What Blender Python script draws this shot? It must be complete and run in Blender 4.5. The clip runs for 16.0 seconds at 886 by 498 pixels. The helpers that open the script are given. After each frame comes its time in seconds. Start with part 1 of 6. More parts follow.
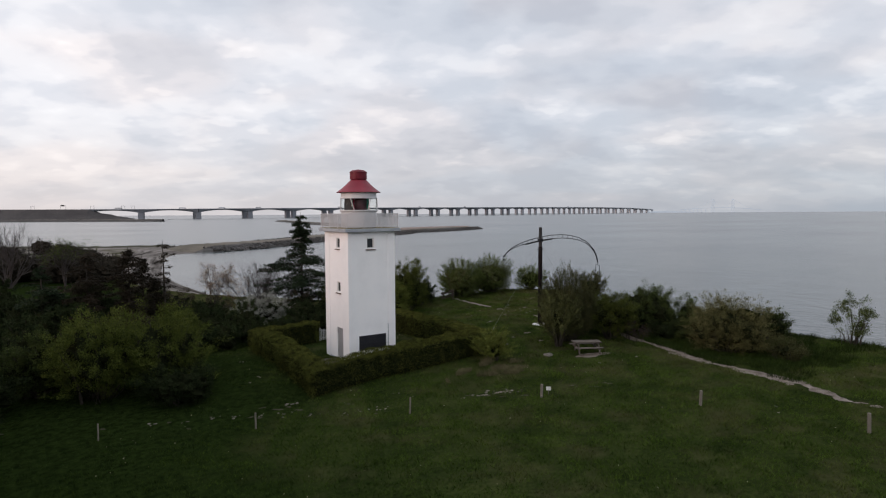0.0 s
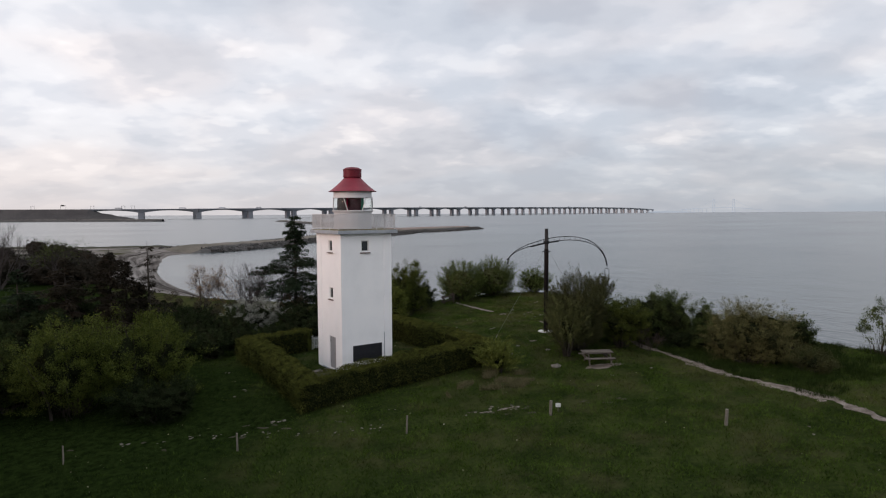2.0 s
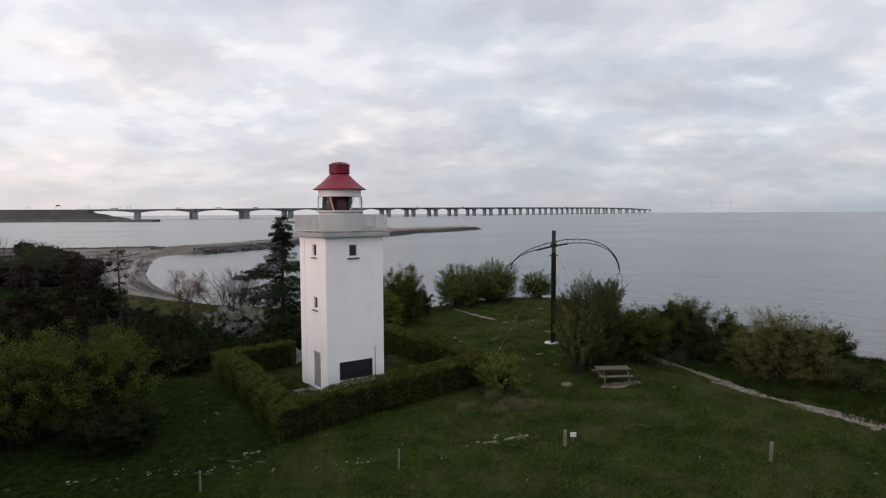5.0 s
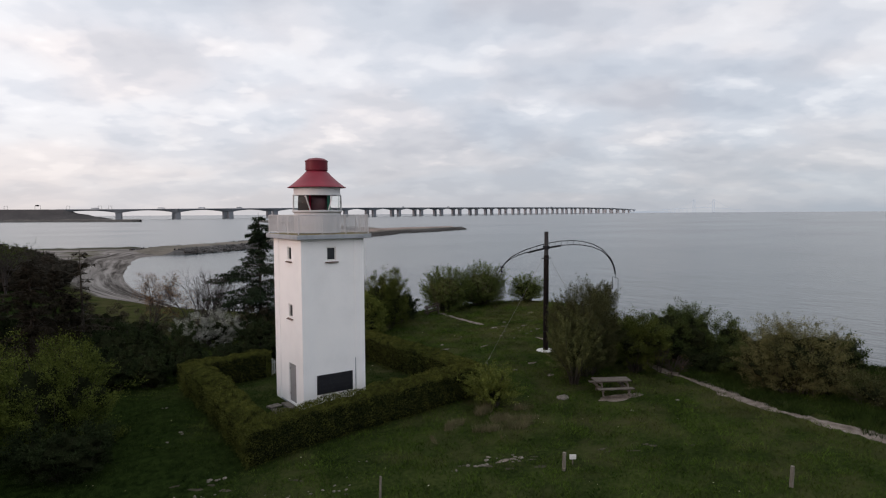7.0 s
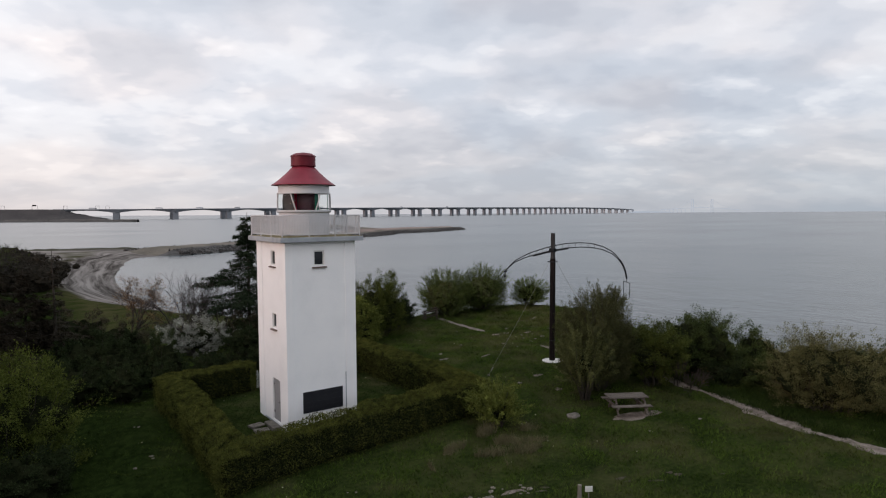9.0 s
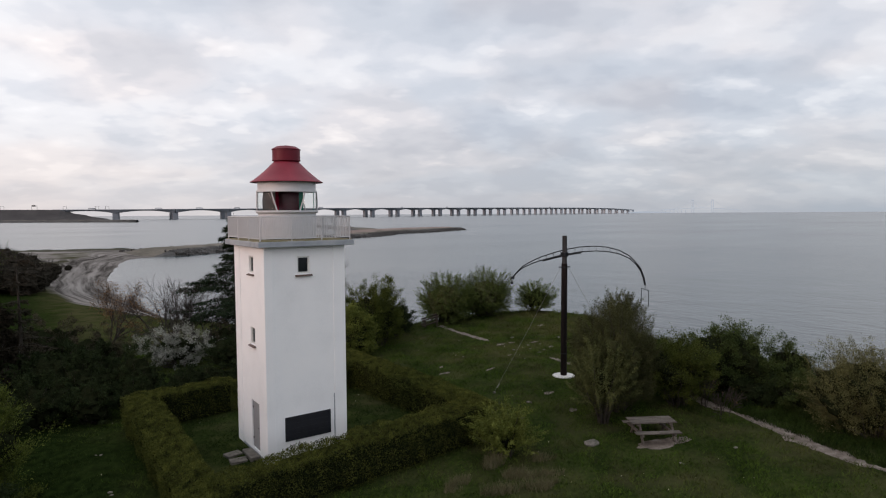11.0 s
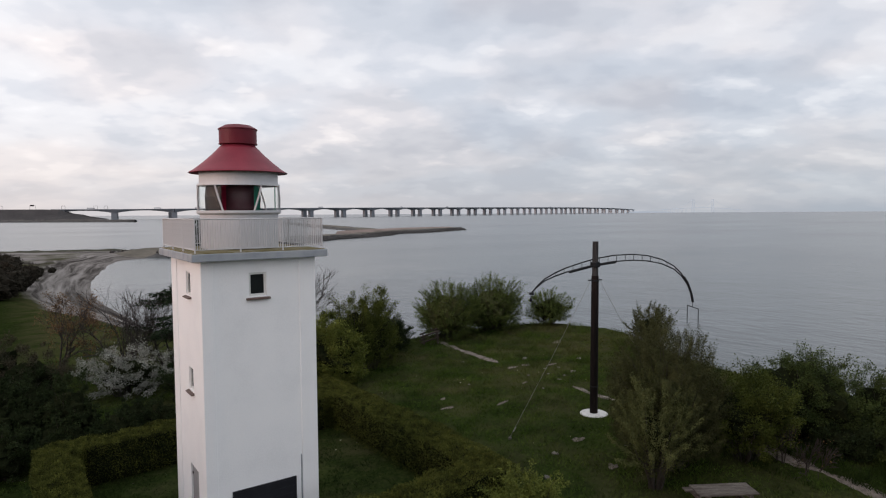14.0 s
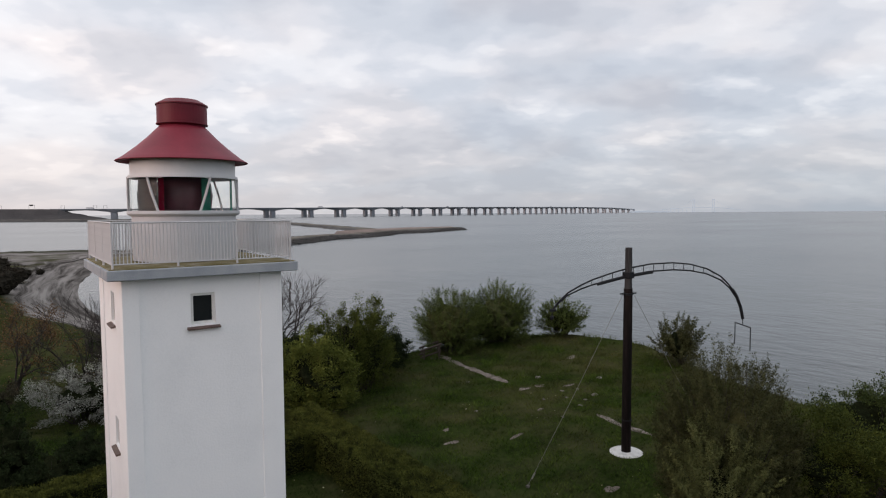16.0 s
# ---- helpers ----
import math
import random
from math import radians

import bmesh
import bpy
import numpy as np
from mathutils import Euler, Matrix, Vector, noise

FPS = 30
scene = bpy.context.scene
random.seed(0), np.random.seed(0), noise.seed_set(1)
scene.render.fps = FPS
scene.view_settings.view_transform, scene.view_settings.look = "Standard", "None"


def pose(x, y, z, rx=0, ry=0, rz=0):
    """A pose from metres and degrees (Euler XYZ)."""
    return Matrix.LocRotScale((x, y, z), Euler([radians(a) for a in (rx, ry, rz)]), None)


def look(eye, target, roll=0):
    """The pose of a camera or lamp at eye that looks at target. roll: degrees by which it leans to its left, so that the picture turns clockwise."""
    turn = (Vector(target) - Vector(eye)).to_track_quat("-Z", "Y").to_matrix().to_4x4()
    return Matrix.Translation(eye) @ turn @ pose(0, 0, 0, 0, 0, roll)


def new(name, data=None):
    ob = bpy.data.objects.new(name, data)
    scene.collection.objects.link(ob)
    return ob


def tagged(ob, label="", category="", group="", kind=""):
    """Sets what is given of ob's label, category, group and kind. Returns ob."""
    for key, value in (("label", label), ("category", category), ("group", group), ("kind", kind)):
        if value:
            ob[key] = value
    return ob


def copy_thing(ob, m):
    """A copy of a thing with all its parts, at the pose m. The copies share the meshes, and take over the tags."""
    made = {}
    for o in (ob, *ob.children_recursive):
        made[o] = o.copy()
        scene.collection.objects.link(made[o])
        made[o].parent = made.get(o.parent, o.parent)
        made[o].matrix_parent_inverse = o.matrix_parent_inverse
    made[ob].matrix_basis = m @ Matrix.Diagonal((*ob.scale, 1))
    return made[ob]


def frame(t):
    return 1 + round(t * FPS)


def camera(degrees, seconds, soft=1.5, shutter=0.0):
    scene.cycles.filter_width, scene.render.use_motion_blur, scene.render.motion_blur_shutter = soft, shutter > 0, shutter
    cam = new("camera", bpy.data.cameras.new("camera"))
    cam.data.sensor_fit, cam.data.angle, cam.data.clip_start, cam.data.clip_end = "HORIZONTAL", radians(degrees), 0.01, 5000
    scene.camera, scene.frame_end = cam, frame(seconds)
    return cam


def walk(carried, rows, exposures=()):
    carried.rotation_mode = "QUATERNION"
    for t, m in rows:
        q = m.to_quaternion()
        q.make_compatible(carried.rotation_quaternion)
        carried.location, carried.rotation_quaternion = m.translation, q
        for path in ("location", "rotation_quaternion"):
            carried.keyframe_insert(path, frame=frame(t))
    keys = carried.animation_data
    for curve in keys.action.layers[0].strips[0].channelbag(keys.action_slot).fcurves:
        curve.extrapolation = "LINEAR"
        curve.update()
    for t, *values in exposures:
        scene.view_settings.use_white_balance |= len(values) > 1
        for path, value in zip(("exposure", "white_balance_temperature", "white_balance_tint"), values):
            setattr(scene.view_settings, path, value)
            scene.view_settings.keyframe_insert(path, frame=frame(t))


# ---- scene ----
cam = camera(71.1, 16.0, soft=1.15)
PATH = [
    (0, (-17.005, -36.595, 9.775), (-15.899, -34.932, 9.656), -0.33),
    (0.5, (-16.609, -36.000, 9.785), (-15.504, -34.337, 9.666), -0.33),
    (1, (-16.210, -35.398, 9.793), (-15.105, -33.735, 9.675), -0.33),
    (1.5, (-15.800, -34.820, 9.800), (-14.695, -33.156, 9.682), -0.33),
    (2, (-15.408, -34.244, 9.805), (-14.304, -32.581, 9.686), -0.33),
    (2.5, (-15.019, -33.672, 9.809), (-13.915, -32.008, 9.690), -0.33),
    (3, (-14.627, -33.097, 9.812), (-13.523, -31.434, 9.693), -0.33),
    (3.5, (-14.260, -32.549, 9.814), (-13.157, -30.886, 9.695), -0.33),
    (4, (-13.893, -31.985, 9.815), (-12.789, -30.321, 9.696), -0.33),
    (6.5, (-12.077, -29.170, 9.817), (-10.938, -27.531, 9.698), -0.33),
    (7, (-11.730, -28.660, 9.818), (-10.580, -27.027, 9.699), -0.33),
    (7.5, (-11.342, -28.090, 9.818), (-10.189, -26.460, 9.700), -0.33),
    (8, (-10.929, -27.492, 9.819), (-9.776, -25.862, 9.700), -0.33),
    (8.5, (-10.515, -26.889, 9.820), (-9.361, -25.260, 9.701), -0.33),
    (9, (-10.098, -26.312, 9.822), (-8.945, -24.683, 9.703), -0.33),
    (11.5, (-7.609, -22.705, 9.837), (-6.456, -21.075, 9.719), -0.33),
    (12, (-7.018, -21.848, 9.842), (-5.865, -20.219, 9.723), -0.33),
    (12.5, (-6.398, -20.954, 9.847), (-5.245, -19.324, 9.728), -0.33),
    (13, (-5.762, -20.024, 9.852), (-4.610, -18.393, 9.733), -0.33),
    (13.5, (-5.132, -19.098, 9.858), (-3.979, -17.467, 9.739), -0.33),
    (14, (-4.488, -18.134, 9.864), (-3.335, -16.504, 9.745), -0.33),
    (14.5, (-3.836, -17.161, 9.870), (-2.683, -15.532, 9.752), -0.33),
    (15, (-3.195, -16.205, 9.877), (-2.043, -14.575, 9.759), -0.33),
    (15.5, (-2.571, -15.255, 9.883), (-1.418, -13.625, 9.764), -0.33),
    (16, (-1.962, -14.343, 9.890), (-0.810, -12.713, 9.770), -0.33),
]
walk(cam, [(t, look(eye, target, roll)) for t, eye, target, roll in PATH])

# ---- world, sun and exposure ----
world = bpy.data.worlds.new("overcast_sky")
scene.world = world
world.use_nodes = True
wt = world.node_tree
wt.nodes.clear()


def wn(kind, **props):
    n = wt.nodes.new(kind)
    for k, v in props.items():
        if k == "operation":
            n.operation = v
        elif k == "blend_type":
            n.blend_type = v
        elif k == "data_type":
            n.data_type = v
    return n


def wl(a, b):
    wt.links.new(a, b)


def wmath(op, a, b=None, clamp=False):
    n = wn("ShaderNodeMath", operation=op)
    n.use_clamp = clamp
    for i, v in enumerate((a, b)):
        if v is None:
            continue
        if isinstance(v, (int, float)):
            n.inputs[i].default_value = v
        else:
            wl(v, n.inputs[i])
    return n.outputs[0]


def wramp(fac, stops):
    n = wn("ShaderNodeValToRGB")
    n.color_ramp.interpolation = "EASE"
    while len(n.color_ramp.elements) < len(stops):
        n.color_ramp.elements.new(0.5)
    for e, (p, c) in zip(n.color_ramp.elements, stops):
        e.position, e.color = p, (*c, 1)
    wl(fac, n.inputs[0])
    return n.outputs[0]


def wmix(fac, a, b):
    n = wn("ShaderNodeMix", data_type="RGBA")
    if isinstance(fac, (int, float)):
        n.inputs[0].default_value = fac
    else:
        wl(fac, n.inputs[0])
    for i, v in ((6, a), (7, b)):
        if isinstance(v, tuple):
            n.inputs[i].default_value = v
        else:
            wl(v, n.inputs[i])
    return n.outputs[2]


SUN_FROM = Vector((-0.97, -0.02, 0.17)).normalized()
coord = wn("ShaderNodeTexCoord")
sep = wn("ShaderNodeSeparateXYZ")
wl(coord.outputs["Generated"], sep.inputs[0])
up = wmath("ADD", wmath("MAXIMUM", sep.outputs[2], 0.0), 0.28)
flat = wn("ShaderNodeCombineXYZ")
# cloud banks drawn out across the bay
bank = wmath("ADD", wmath("MULTIPLY", sep.outputs[0], 0.832), wmath("MULTIPLY", sep.outputs[1], -0.555))
deep = wmath("ADD", wmath("MULTIPLY", sep.outputs[0], 0.555), wmath("MULTIPLY", sep.outputs[1], 0.832))
wl(wmath("MULTIPLY", wmath("DIVIDE", bank, up), 0.92), flat.inputs[0])
wl(wmath("DIVIDE", deep, up), flat.inputs[1])


def wnoise(scale, detail, rough, dist, offset):
    m = wn("ShaderNodeMapping")
    m.inputs["Location"].default_value = offset
    wl(flat.outputs[0], m.inputs[0])
    n = wn("ShaderNodeTexNoise")
    n.inputs["Scale"].default_value = scale
    n.inputs["Detail"].default_value = detail
    n.inputs["Roughness"].default_value = rough
    n.inputs["Distortion"].default_value = dist
    wl(m.outputs[0], n.inputs["Vector"])
    return n.outputs[0]


big = wnoise(0.75, 2, 0.45, 0.2, (3.1, 1.7, 0))
mid = wnoise(2.7, 3, 0.5, 0.12, (8.2, 4.4, 2))
fine = wnoise(8.0, 4, 0.50, 0.15, (1.2, 9.4, 5))
lump = wmath("ADD", wmath("ADD", wmath("MULTIPLY", big, 0.30), wmath("MULTIPLY", mid, 0.52)), wmath("MULTIPLY", fine, 0.18))
# thin places where the brighter sky above shows through
gaps = wmath("MULTIPLY", wmath("SUBTRACT", wnoise(5.2, 3, 0.5, 0.0, (4.7, 6.1, 3)), 0.58), 0.65, clamp=True)
lump = wmath("ADD", lump, gaps)
clouds = wramp(lump, [(0.37, (0.56, 0.585, 0.645)), (0.455, (0.65, 0.67, 0.72)), (0.51, (0.735, 0.74, 0.78)), (0.56, (0.84, 0.83, 0.85)), (0.64, (0.96, 0.94, 0.945))])
# paler and warmer towards the sunset side of the horizon, blue-grey on the other
side = wmath("ADD", wmath("MULTIPLY", sep.outputs[0], -0.83), wmath("MULTIPLY", sep.outputs[1], 0.10))
side = wmath("ADD", wmath("MULTIPLY", side, 0.75), 0.62, clamp=True)
rim = wmix(side, (0.335, 0.398, 0.472, 1), (0.90, 0.78, 0.74, 1))
low = wmath("SUBTRACT", 1.0, wmath("MULTIPLY", wmath("MAXIMUM", sep.outputs[2], 0.0), 6.5), clamp=True)
low = wmath("MULTIPLY", wmath("POWER", low, 1.3), 0.72)
glow = wn("ShaderNodeMix", data_type="RGBA")
glow.blend_type = "MULTIPLY"
glow.inputs[0].default_value = 1.0
tint = wn("ShaderNodeMix", data_type="RGBA")
tint.blend_type = "MULTIPLY"
tint.inputs[0].default_value = 1.0
wl(clouds, tint.inputs[6])
wl(wramp(wnoise(1.7, 2, 0.5, 0.2, (5.5, 2.5, 7)), [(0.40, (0.975, 1.0, 1.025)), (0.60, (1.02, 0.993, 0.985))]), tint.inputs[7])
wl(tint.outputs[2], glow.inputs[6])
wl(wmix(side, (0.95, 0.97, 1.0, 1), (1.30, 1.26, 1.24, 1)), glow.inputs[7])
cover = wmix(low, glow.outputs[2], rim)
# an even cloud deck overhead
over = wmath("MULTIPLY", wmath("SUBTRACT", sep.outputs[2], 0.40), 1.6, clamp=True)
cover = wmix(over, cover, (1.02, 1.07, 1.16, 1))
# the unseen low landward sky is raised a little to brighten the tower wall
seaward = wmath("ADD", wmath("MULTIPLY", sep.outputs[0], 0.30), wmath("MULTIPLY", sep.outputs[1], 0.95))
seaward = wmath("ADD", wmath("MULTIPLY", seaward, 1.1), 0.55, clamp=True)
seaward = wmath("MAXIMUM", seaward, wmath("MULTIPLY", sep.outputs[2], 1.3, clamp=True))
thick = wn("ShaderNodeMix", data_type="RGBA")
thick.blend_type = "MULTIPLY"
thick.inputs[0].default_value = 1.0
wl(cover, thick.inputs[6])
wl(wmix(seaward, (1.06, 1.09, 1.12, 1), (1.0, 1.0, 1.0, 1)), thick.inputs[7])
cover = thick.outputs[2]
nishita = wn("ShaderNodeTexSky")
nishita.sky_type = "NISHITA"
nishita.sun_disc = False
nishita.sun_elevation = math.asin(SUN_FROM.z)
nishita.sun_rotation = math.atan2(SUN_FROM.x, SUN_FROM.y)
clear = wn("ShaderNodeMix", data_type="RGBA")
clear.blend_type = "MULTIPLY"
clear.inputs[0].default_value = 1.0
clear.inputs[7].default_value = (0.08, 0.08, 0.08, 1)
wl(nishita.outputs[0], clear.inputs[6])
sky = wmix(0.93, clear.outputs[2], cover)
back = wn("ShaderNodeBackground")
back.inputs["Strength"].default_value = 1.0
wl(sky, back.inputs["Color"])
wout = wn("ShaderNodeOutputWorld")
wl(back.outputs[0], wout.inputs["Surface"])

sun = new("sun", bpy.data.lights.new("sun", "SUN"))
sun.data.energy = 1.45
sun.data.angle = radians(35)
sun.data.color = (1.0, 0.66, 0.54)
sun.matrix_world = look(SUN_FROM * 100, (0, 0, 0))

# ---- materials ----


def material(name, tones, scale=6.0, rough=0.8, metal=0.0, bump=0.0, bump_scale=40.0, vary=0.0, fine=0.35, translucent=0.0, coords="Object", spec=0.3, stretch=(1, 1, 1)):
    """Tones: two or three colours that a coarse and a fine noise mix; vary: change from object to object."""
    m = bpy.data.materials.new(name)
    m.use_nodes = True
    t = m.node_tree
    b = t.nodes["Principled BSDF"]
    b.inputs["Roughness"].default_value = rough
    b.inputs["Metallic"].default_value = metal
    b.inputs["Specular IOR Level"].default_value = spec
    tc = t.nodes.new("ShaderNodeTexCoord")
    mp = t.nodes.new("ShaderNodeMapping")
    mp.inputs["Scale"].default_value = stretch
    t.links.new(tc.outputs[coords], mp.inputs[0])
    n1 = t.nodes.new("ShaderNodeTexNoise")
    n1.inputs["Scale"].default_value, n1.inputs["Detail"].default_value = scale, 5
    n2 = t.nodes.new("ShaderNodeTexNoise")
    n2.inputs["Scale"].default_value, n2.inputs["Detail"].default_value = bump_scale, 4
    for n in (n1, n2):
        t.links.new(mp.outputs[0], n.inputs["Vector"])
    mx = t.nodes.new("ShaderNodeMath")
    mx.operation = "MULTIPLY_ADD"
    mx.inputs[1].default_value = fine
    t.links.new(n2.outputs[0], mx.inputs[0])
    sc = t.nodes.new("ShaderNodeMath")
    sc.operation = "MULTIPLY"
    sc.inputs[1].default_value = 1 - fine
    t.links.new(n1.outputs[0], sc.inputs[0])
    t.links.new(sc.outputs[0], mx.inputs[2])
    rp = t.nodes.new("ShaderNodeValToRGB")
    while len(rp.color_ramp.elements) < len(tones):
        rp.color_ramp.elements.new(0.5)
    for i, (e, c) in enumerate(zip(rp.color_ramp.elements, tones)):
        e.position = 0.33 + 0.34 * i / max(1, len(tones) - 1)
        e.color = (*c, 1)
    t.links.new(mx.outputs[0], rp.inputs[0])
    colour = rp.outputs[0]
    if vary:
        oi = t.nodes.new("ShaderNodeObjectInfo")
        hs = t.nodes.new("ShaderNodeHueSaturation")
        mr = t.nodes.new("ShaderNodeMapRange")
        mr.inputs["To Min"].default_value, mr.inputs["To Max"].default_value = 1 - vary, 1 + vary
        t.links.new(oi.outputs["Random"], mr.inputs["Value"])
        t.links.new(mr.outputs[0], hs.inputs["Value"])
        t.links.new(colour, hs.inputs["Color"])
        colour = hs.outputs[0]
    t.links.new(colour, b.inputs["Base Color"])
    if bump:
        bp = t.nodes.new("ShaderNodeBump")
        bp.inputs["Strength"].default_value = bump
        bp.inputs["Distance"].default_value = 0.02
        t.links.new(n2.outputs[0], bp.inputs["Height"])
        t.links.new(bp.outputs[0], b.inputs["Normal"])
    if translucent:
        tr = t.nodes.new("ShaderNodeBsdfTranslucent")
        ms = t.nodes.new("ShaderNodeMixShader")
        ms.inputs[0].default_value = translucent
        t.links.new(colour, tr.inputs["Color"])
        t.links.new(b.outputs[0], ms.inputs[1])
        t.links.new(tr.outputs[0], ms.inputs[2])
        t.links.new(ms.outputs[0], t.nodes["Material Output"].inputs["Surface"])
    return m


def leaf_material(name, dark, light, vary=0.15, patch=1.5):
    """Leaf colour changes from leaf to leaf and in clumps."""
    m = material(name, [dark, tuple((a + b) / 2 for a, b in zip(dark, light)), light], scale=patch, rough=0.8, vary=vary, bump_scale=5, fine=0.4, translucent=0.05, spec=0.03)
    t = m.node_tree
    g = t.nodes.new("ShaderNodeNewGeometry")
    hs = t.nodes.new("ShaderNodeHueSaturation")
    mr = t.nodes.new("ShaderNodeMapRange")
    mr.inputs["To Min"].default_value, mr.inputs["To Max"].default_value = 0.80, 1.20
    t.links.new(g.outputs["Random Per Island"], mr.inputs["Value"])
    t.links.new(mr.outputs[0], hs.inputs["Value"])
    base = t.nodes["Principled BSDF"].inputs["Base Color"]
    source = base.links[0].from_socket
    t.links.new(source, hs.inputs["Color"])
    t.links.new(hs.outputs[0], base)
    t.links.new(hs.outputs[0], t.nodes["Translucent BSDF"].inputs["Color"])
    return m


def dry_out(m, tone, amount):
    """Mix a dry tone into a grass: in patches, more of it towards the exposed cliff side, less on the low side to
    darken the shaded lawn.
    """
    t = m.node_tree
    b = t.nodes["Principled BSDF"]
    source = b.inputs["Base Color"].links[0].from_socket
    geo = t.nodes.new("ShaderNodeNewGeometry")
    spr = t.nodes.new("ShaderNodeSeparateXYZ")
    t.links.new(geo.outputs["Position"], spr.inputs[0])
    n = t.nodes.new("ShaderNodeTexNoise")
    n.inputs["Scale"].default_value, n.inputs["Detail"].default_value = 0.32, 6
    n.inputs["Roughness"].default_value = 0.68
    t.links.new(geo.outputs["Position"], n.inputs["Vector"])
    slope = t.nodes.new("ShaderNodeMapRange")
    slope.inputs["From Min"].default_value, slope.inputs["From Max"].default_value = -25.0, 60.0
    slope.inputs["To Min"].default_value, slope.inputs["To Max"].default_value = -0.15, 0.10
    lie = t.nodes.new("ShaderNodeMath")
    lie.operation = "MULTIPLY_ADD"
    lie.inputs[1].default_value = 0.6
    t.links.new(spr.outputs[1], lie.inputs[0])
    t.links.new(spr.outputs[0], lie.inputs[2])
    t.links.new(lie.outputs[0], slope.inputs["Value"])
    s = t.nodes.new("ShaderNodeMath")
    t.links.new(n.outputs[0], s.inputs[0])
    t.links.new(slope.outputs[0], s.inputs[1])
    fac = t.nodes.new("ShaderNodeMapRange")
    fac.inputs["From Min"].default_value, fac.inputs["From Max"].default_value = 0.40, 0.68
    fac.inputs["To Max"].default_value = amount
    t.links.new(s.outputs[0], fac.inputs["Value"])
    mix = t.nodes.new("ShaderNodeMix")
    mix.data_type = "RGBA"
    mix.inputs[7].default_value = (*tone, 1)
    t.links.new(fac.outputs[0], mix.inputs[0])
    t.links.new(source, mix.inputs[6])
    # shade on the lawn's low side, put into the grass colour
    low_side = t.nodes.new("ShaderNodeMapRange")
    low_side.inputs["From Min"].default_value, low_side.inputs["From Max"].default_value = -3.0, -19.0
    low_side.inputs["To Max"].default_value = 0.8
    t.links.new(spr.outputs[0], low_side.inputs["Value"])
    lawn_shade = t.nodes.new("ShaderNodeMix")
    lawn_shade.data_type = "RGBA"
    lawn_shade.inputs[7].default_value = (0.007, 0.016, 0.003, 1)
    t.links.new(low_side.outputs[0], lawn_shade.inputs[0])
    t.links.new(mix.outputs[2], lawn_shade.inputs[6])
    t.links.new(lawn_shade.outputs[2], b.inputs["Base Color"])
    if "Translucent BSDF" in t.nodes:
        t.links.new(lawn_shade.outputs[2], t.nodes["Translucent BSDF"].inputs["Color"])
    return m


M_PLASTER = material("white_painted_plaster", [(0.81, 0.818, 0.826), (0.865, 0.87, 0.876), (0.89, 0.89, 0.89)], scale=0.7, rough=0.75, bump=0.25, bump_scale=25, fine=0.3)
M_DRUM = material("grey_white_drum_paint", [(0.47, 0.475, 0.495), (0.54, 0.54, 0.555)], scale=2.0, rough=0.55, bump=0.08)
M_LANTERN = material("white_lantern_paint", [(0.60, 0.605, 0.62), (0.68, 0.68, 0.69)], scale=2.0, rough=0.5, bump=0.05)
M_CONCRETE = material("grey_concrete", [(0.24, 0.265, 0.295), (0.32, 0.345, 0.375), (0.39, 0.405, 0.42)], scale=2.2, rough=0.85, bump=0.4, bump_scale=50)
M_MOSS = material("mossy_concrete", [(0.10, 0.085, 0.032), (0.18, 0.15, 0.065), (0.30, 0.28, 0.235)], scale=2.5, rough=0.95, bump=0.4, bump_scale=60)
M_RED = material("red_painted_sheet_metal", [(0.150, 0.013, 0.026), (0.190, 0.018, 0.034), (0.225, 0.026, 0.044)], scale=1.6, rough=0.5, bump=0.05, bump_scale=30, spec=0.3)
M_REDDARK = material("dark_red_painted_metal", [(0.105, 0.006, 0.015), (0.145, 0.009, 0.021)], scale=2.0, rough=0.5, spec=0.25)
M_FRAME = material("white_window_paint", [(0.62, 0.62, 0.60), (0.72, 0.72, 0.70)], scale=5, rough=0.55)
M_CASEMENT = material("grey_window_paint", [(0.36, 0.37, 0.37), (0.46, 0.465, 0.46)], scale=5, rough=0.55)
M_SILL = material("brown_tile", [(0.085, 0.058, 0.05), (0.15, 0.105, 0.09)], scale=8, rough=0.7, bump=0.2)
M_DOOR = material("grey_painted_boards", [(0.25, 0.25, 0.255), (0.32, 0.32, 0.325)], scale=4, rough=0.6, stretch=(1, 6, 1))
M_PANEL = material("black_stained_boards", [(0.012, 0.013, 0.017), (0.022, 0.023, 0.028)], scale=3, rough=0.5, bump=0.1)
M_DARKGAP = material("dark_interior", [(0.012, 0.013, 0.015), (0.02, 0.02, 0.022)], scale=3, rough=0.6)
M_RAIL = material("white_painted_steel", [(0.47, 0.47, 0.485), (0.55, 0.55, 0.56)], scale=6, rough=0.5)
M_LENS = material("dark_lens_glass", [(0.034, 0.013, 0.018), (0.085, 0.026, 0.036)], scale=3, rough=0.4, spec=0.4)
M_GREENPANE = material("green_glass", [(0.02, 0.17, 0.11), (0.04, 0.28, 0.19)], scale=2, rough=0.1, translucent=0.6, spec=0.5)
M_REDPANE = material("red_glass", [(0.32, 0.012, 0.045), (0.44, 0.02, 0.065)], scale=2, rough=0.1, translucent=0.5, spec=0.5)
M_TIMBER = material("tarred_timber", [(0.005, 0.0042, 0.0042), (0.011, 0.0085, 0.0082), (0.026, 0.0185, 0.017)], scale=3, rough=0.75, bump=0.5, bump_scale=18, stretch=(1, 1, 0.12), spec=0.08)
M_TOPMAST = material("weathered_grey_timber", [(0.022, 0.021, 0.022), (0.045, 0.044, 0.045), (0.075, 0.072, 0.070)], scale=3, rough=0.85, bump=0.5, bump_scale=18, stretch=(1, 1, 0.12), spec=0.1)
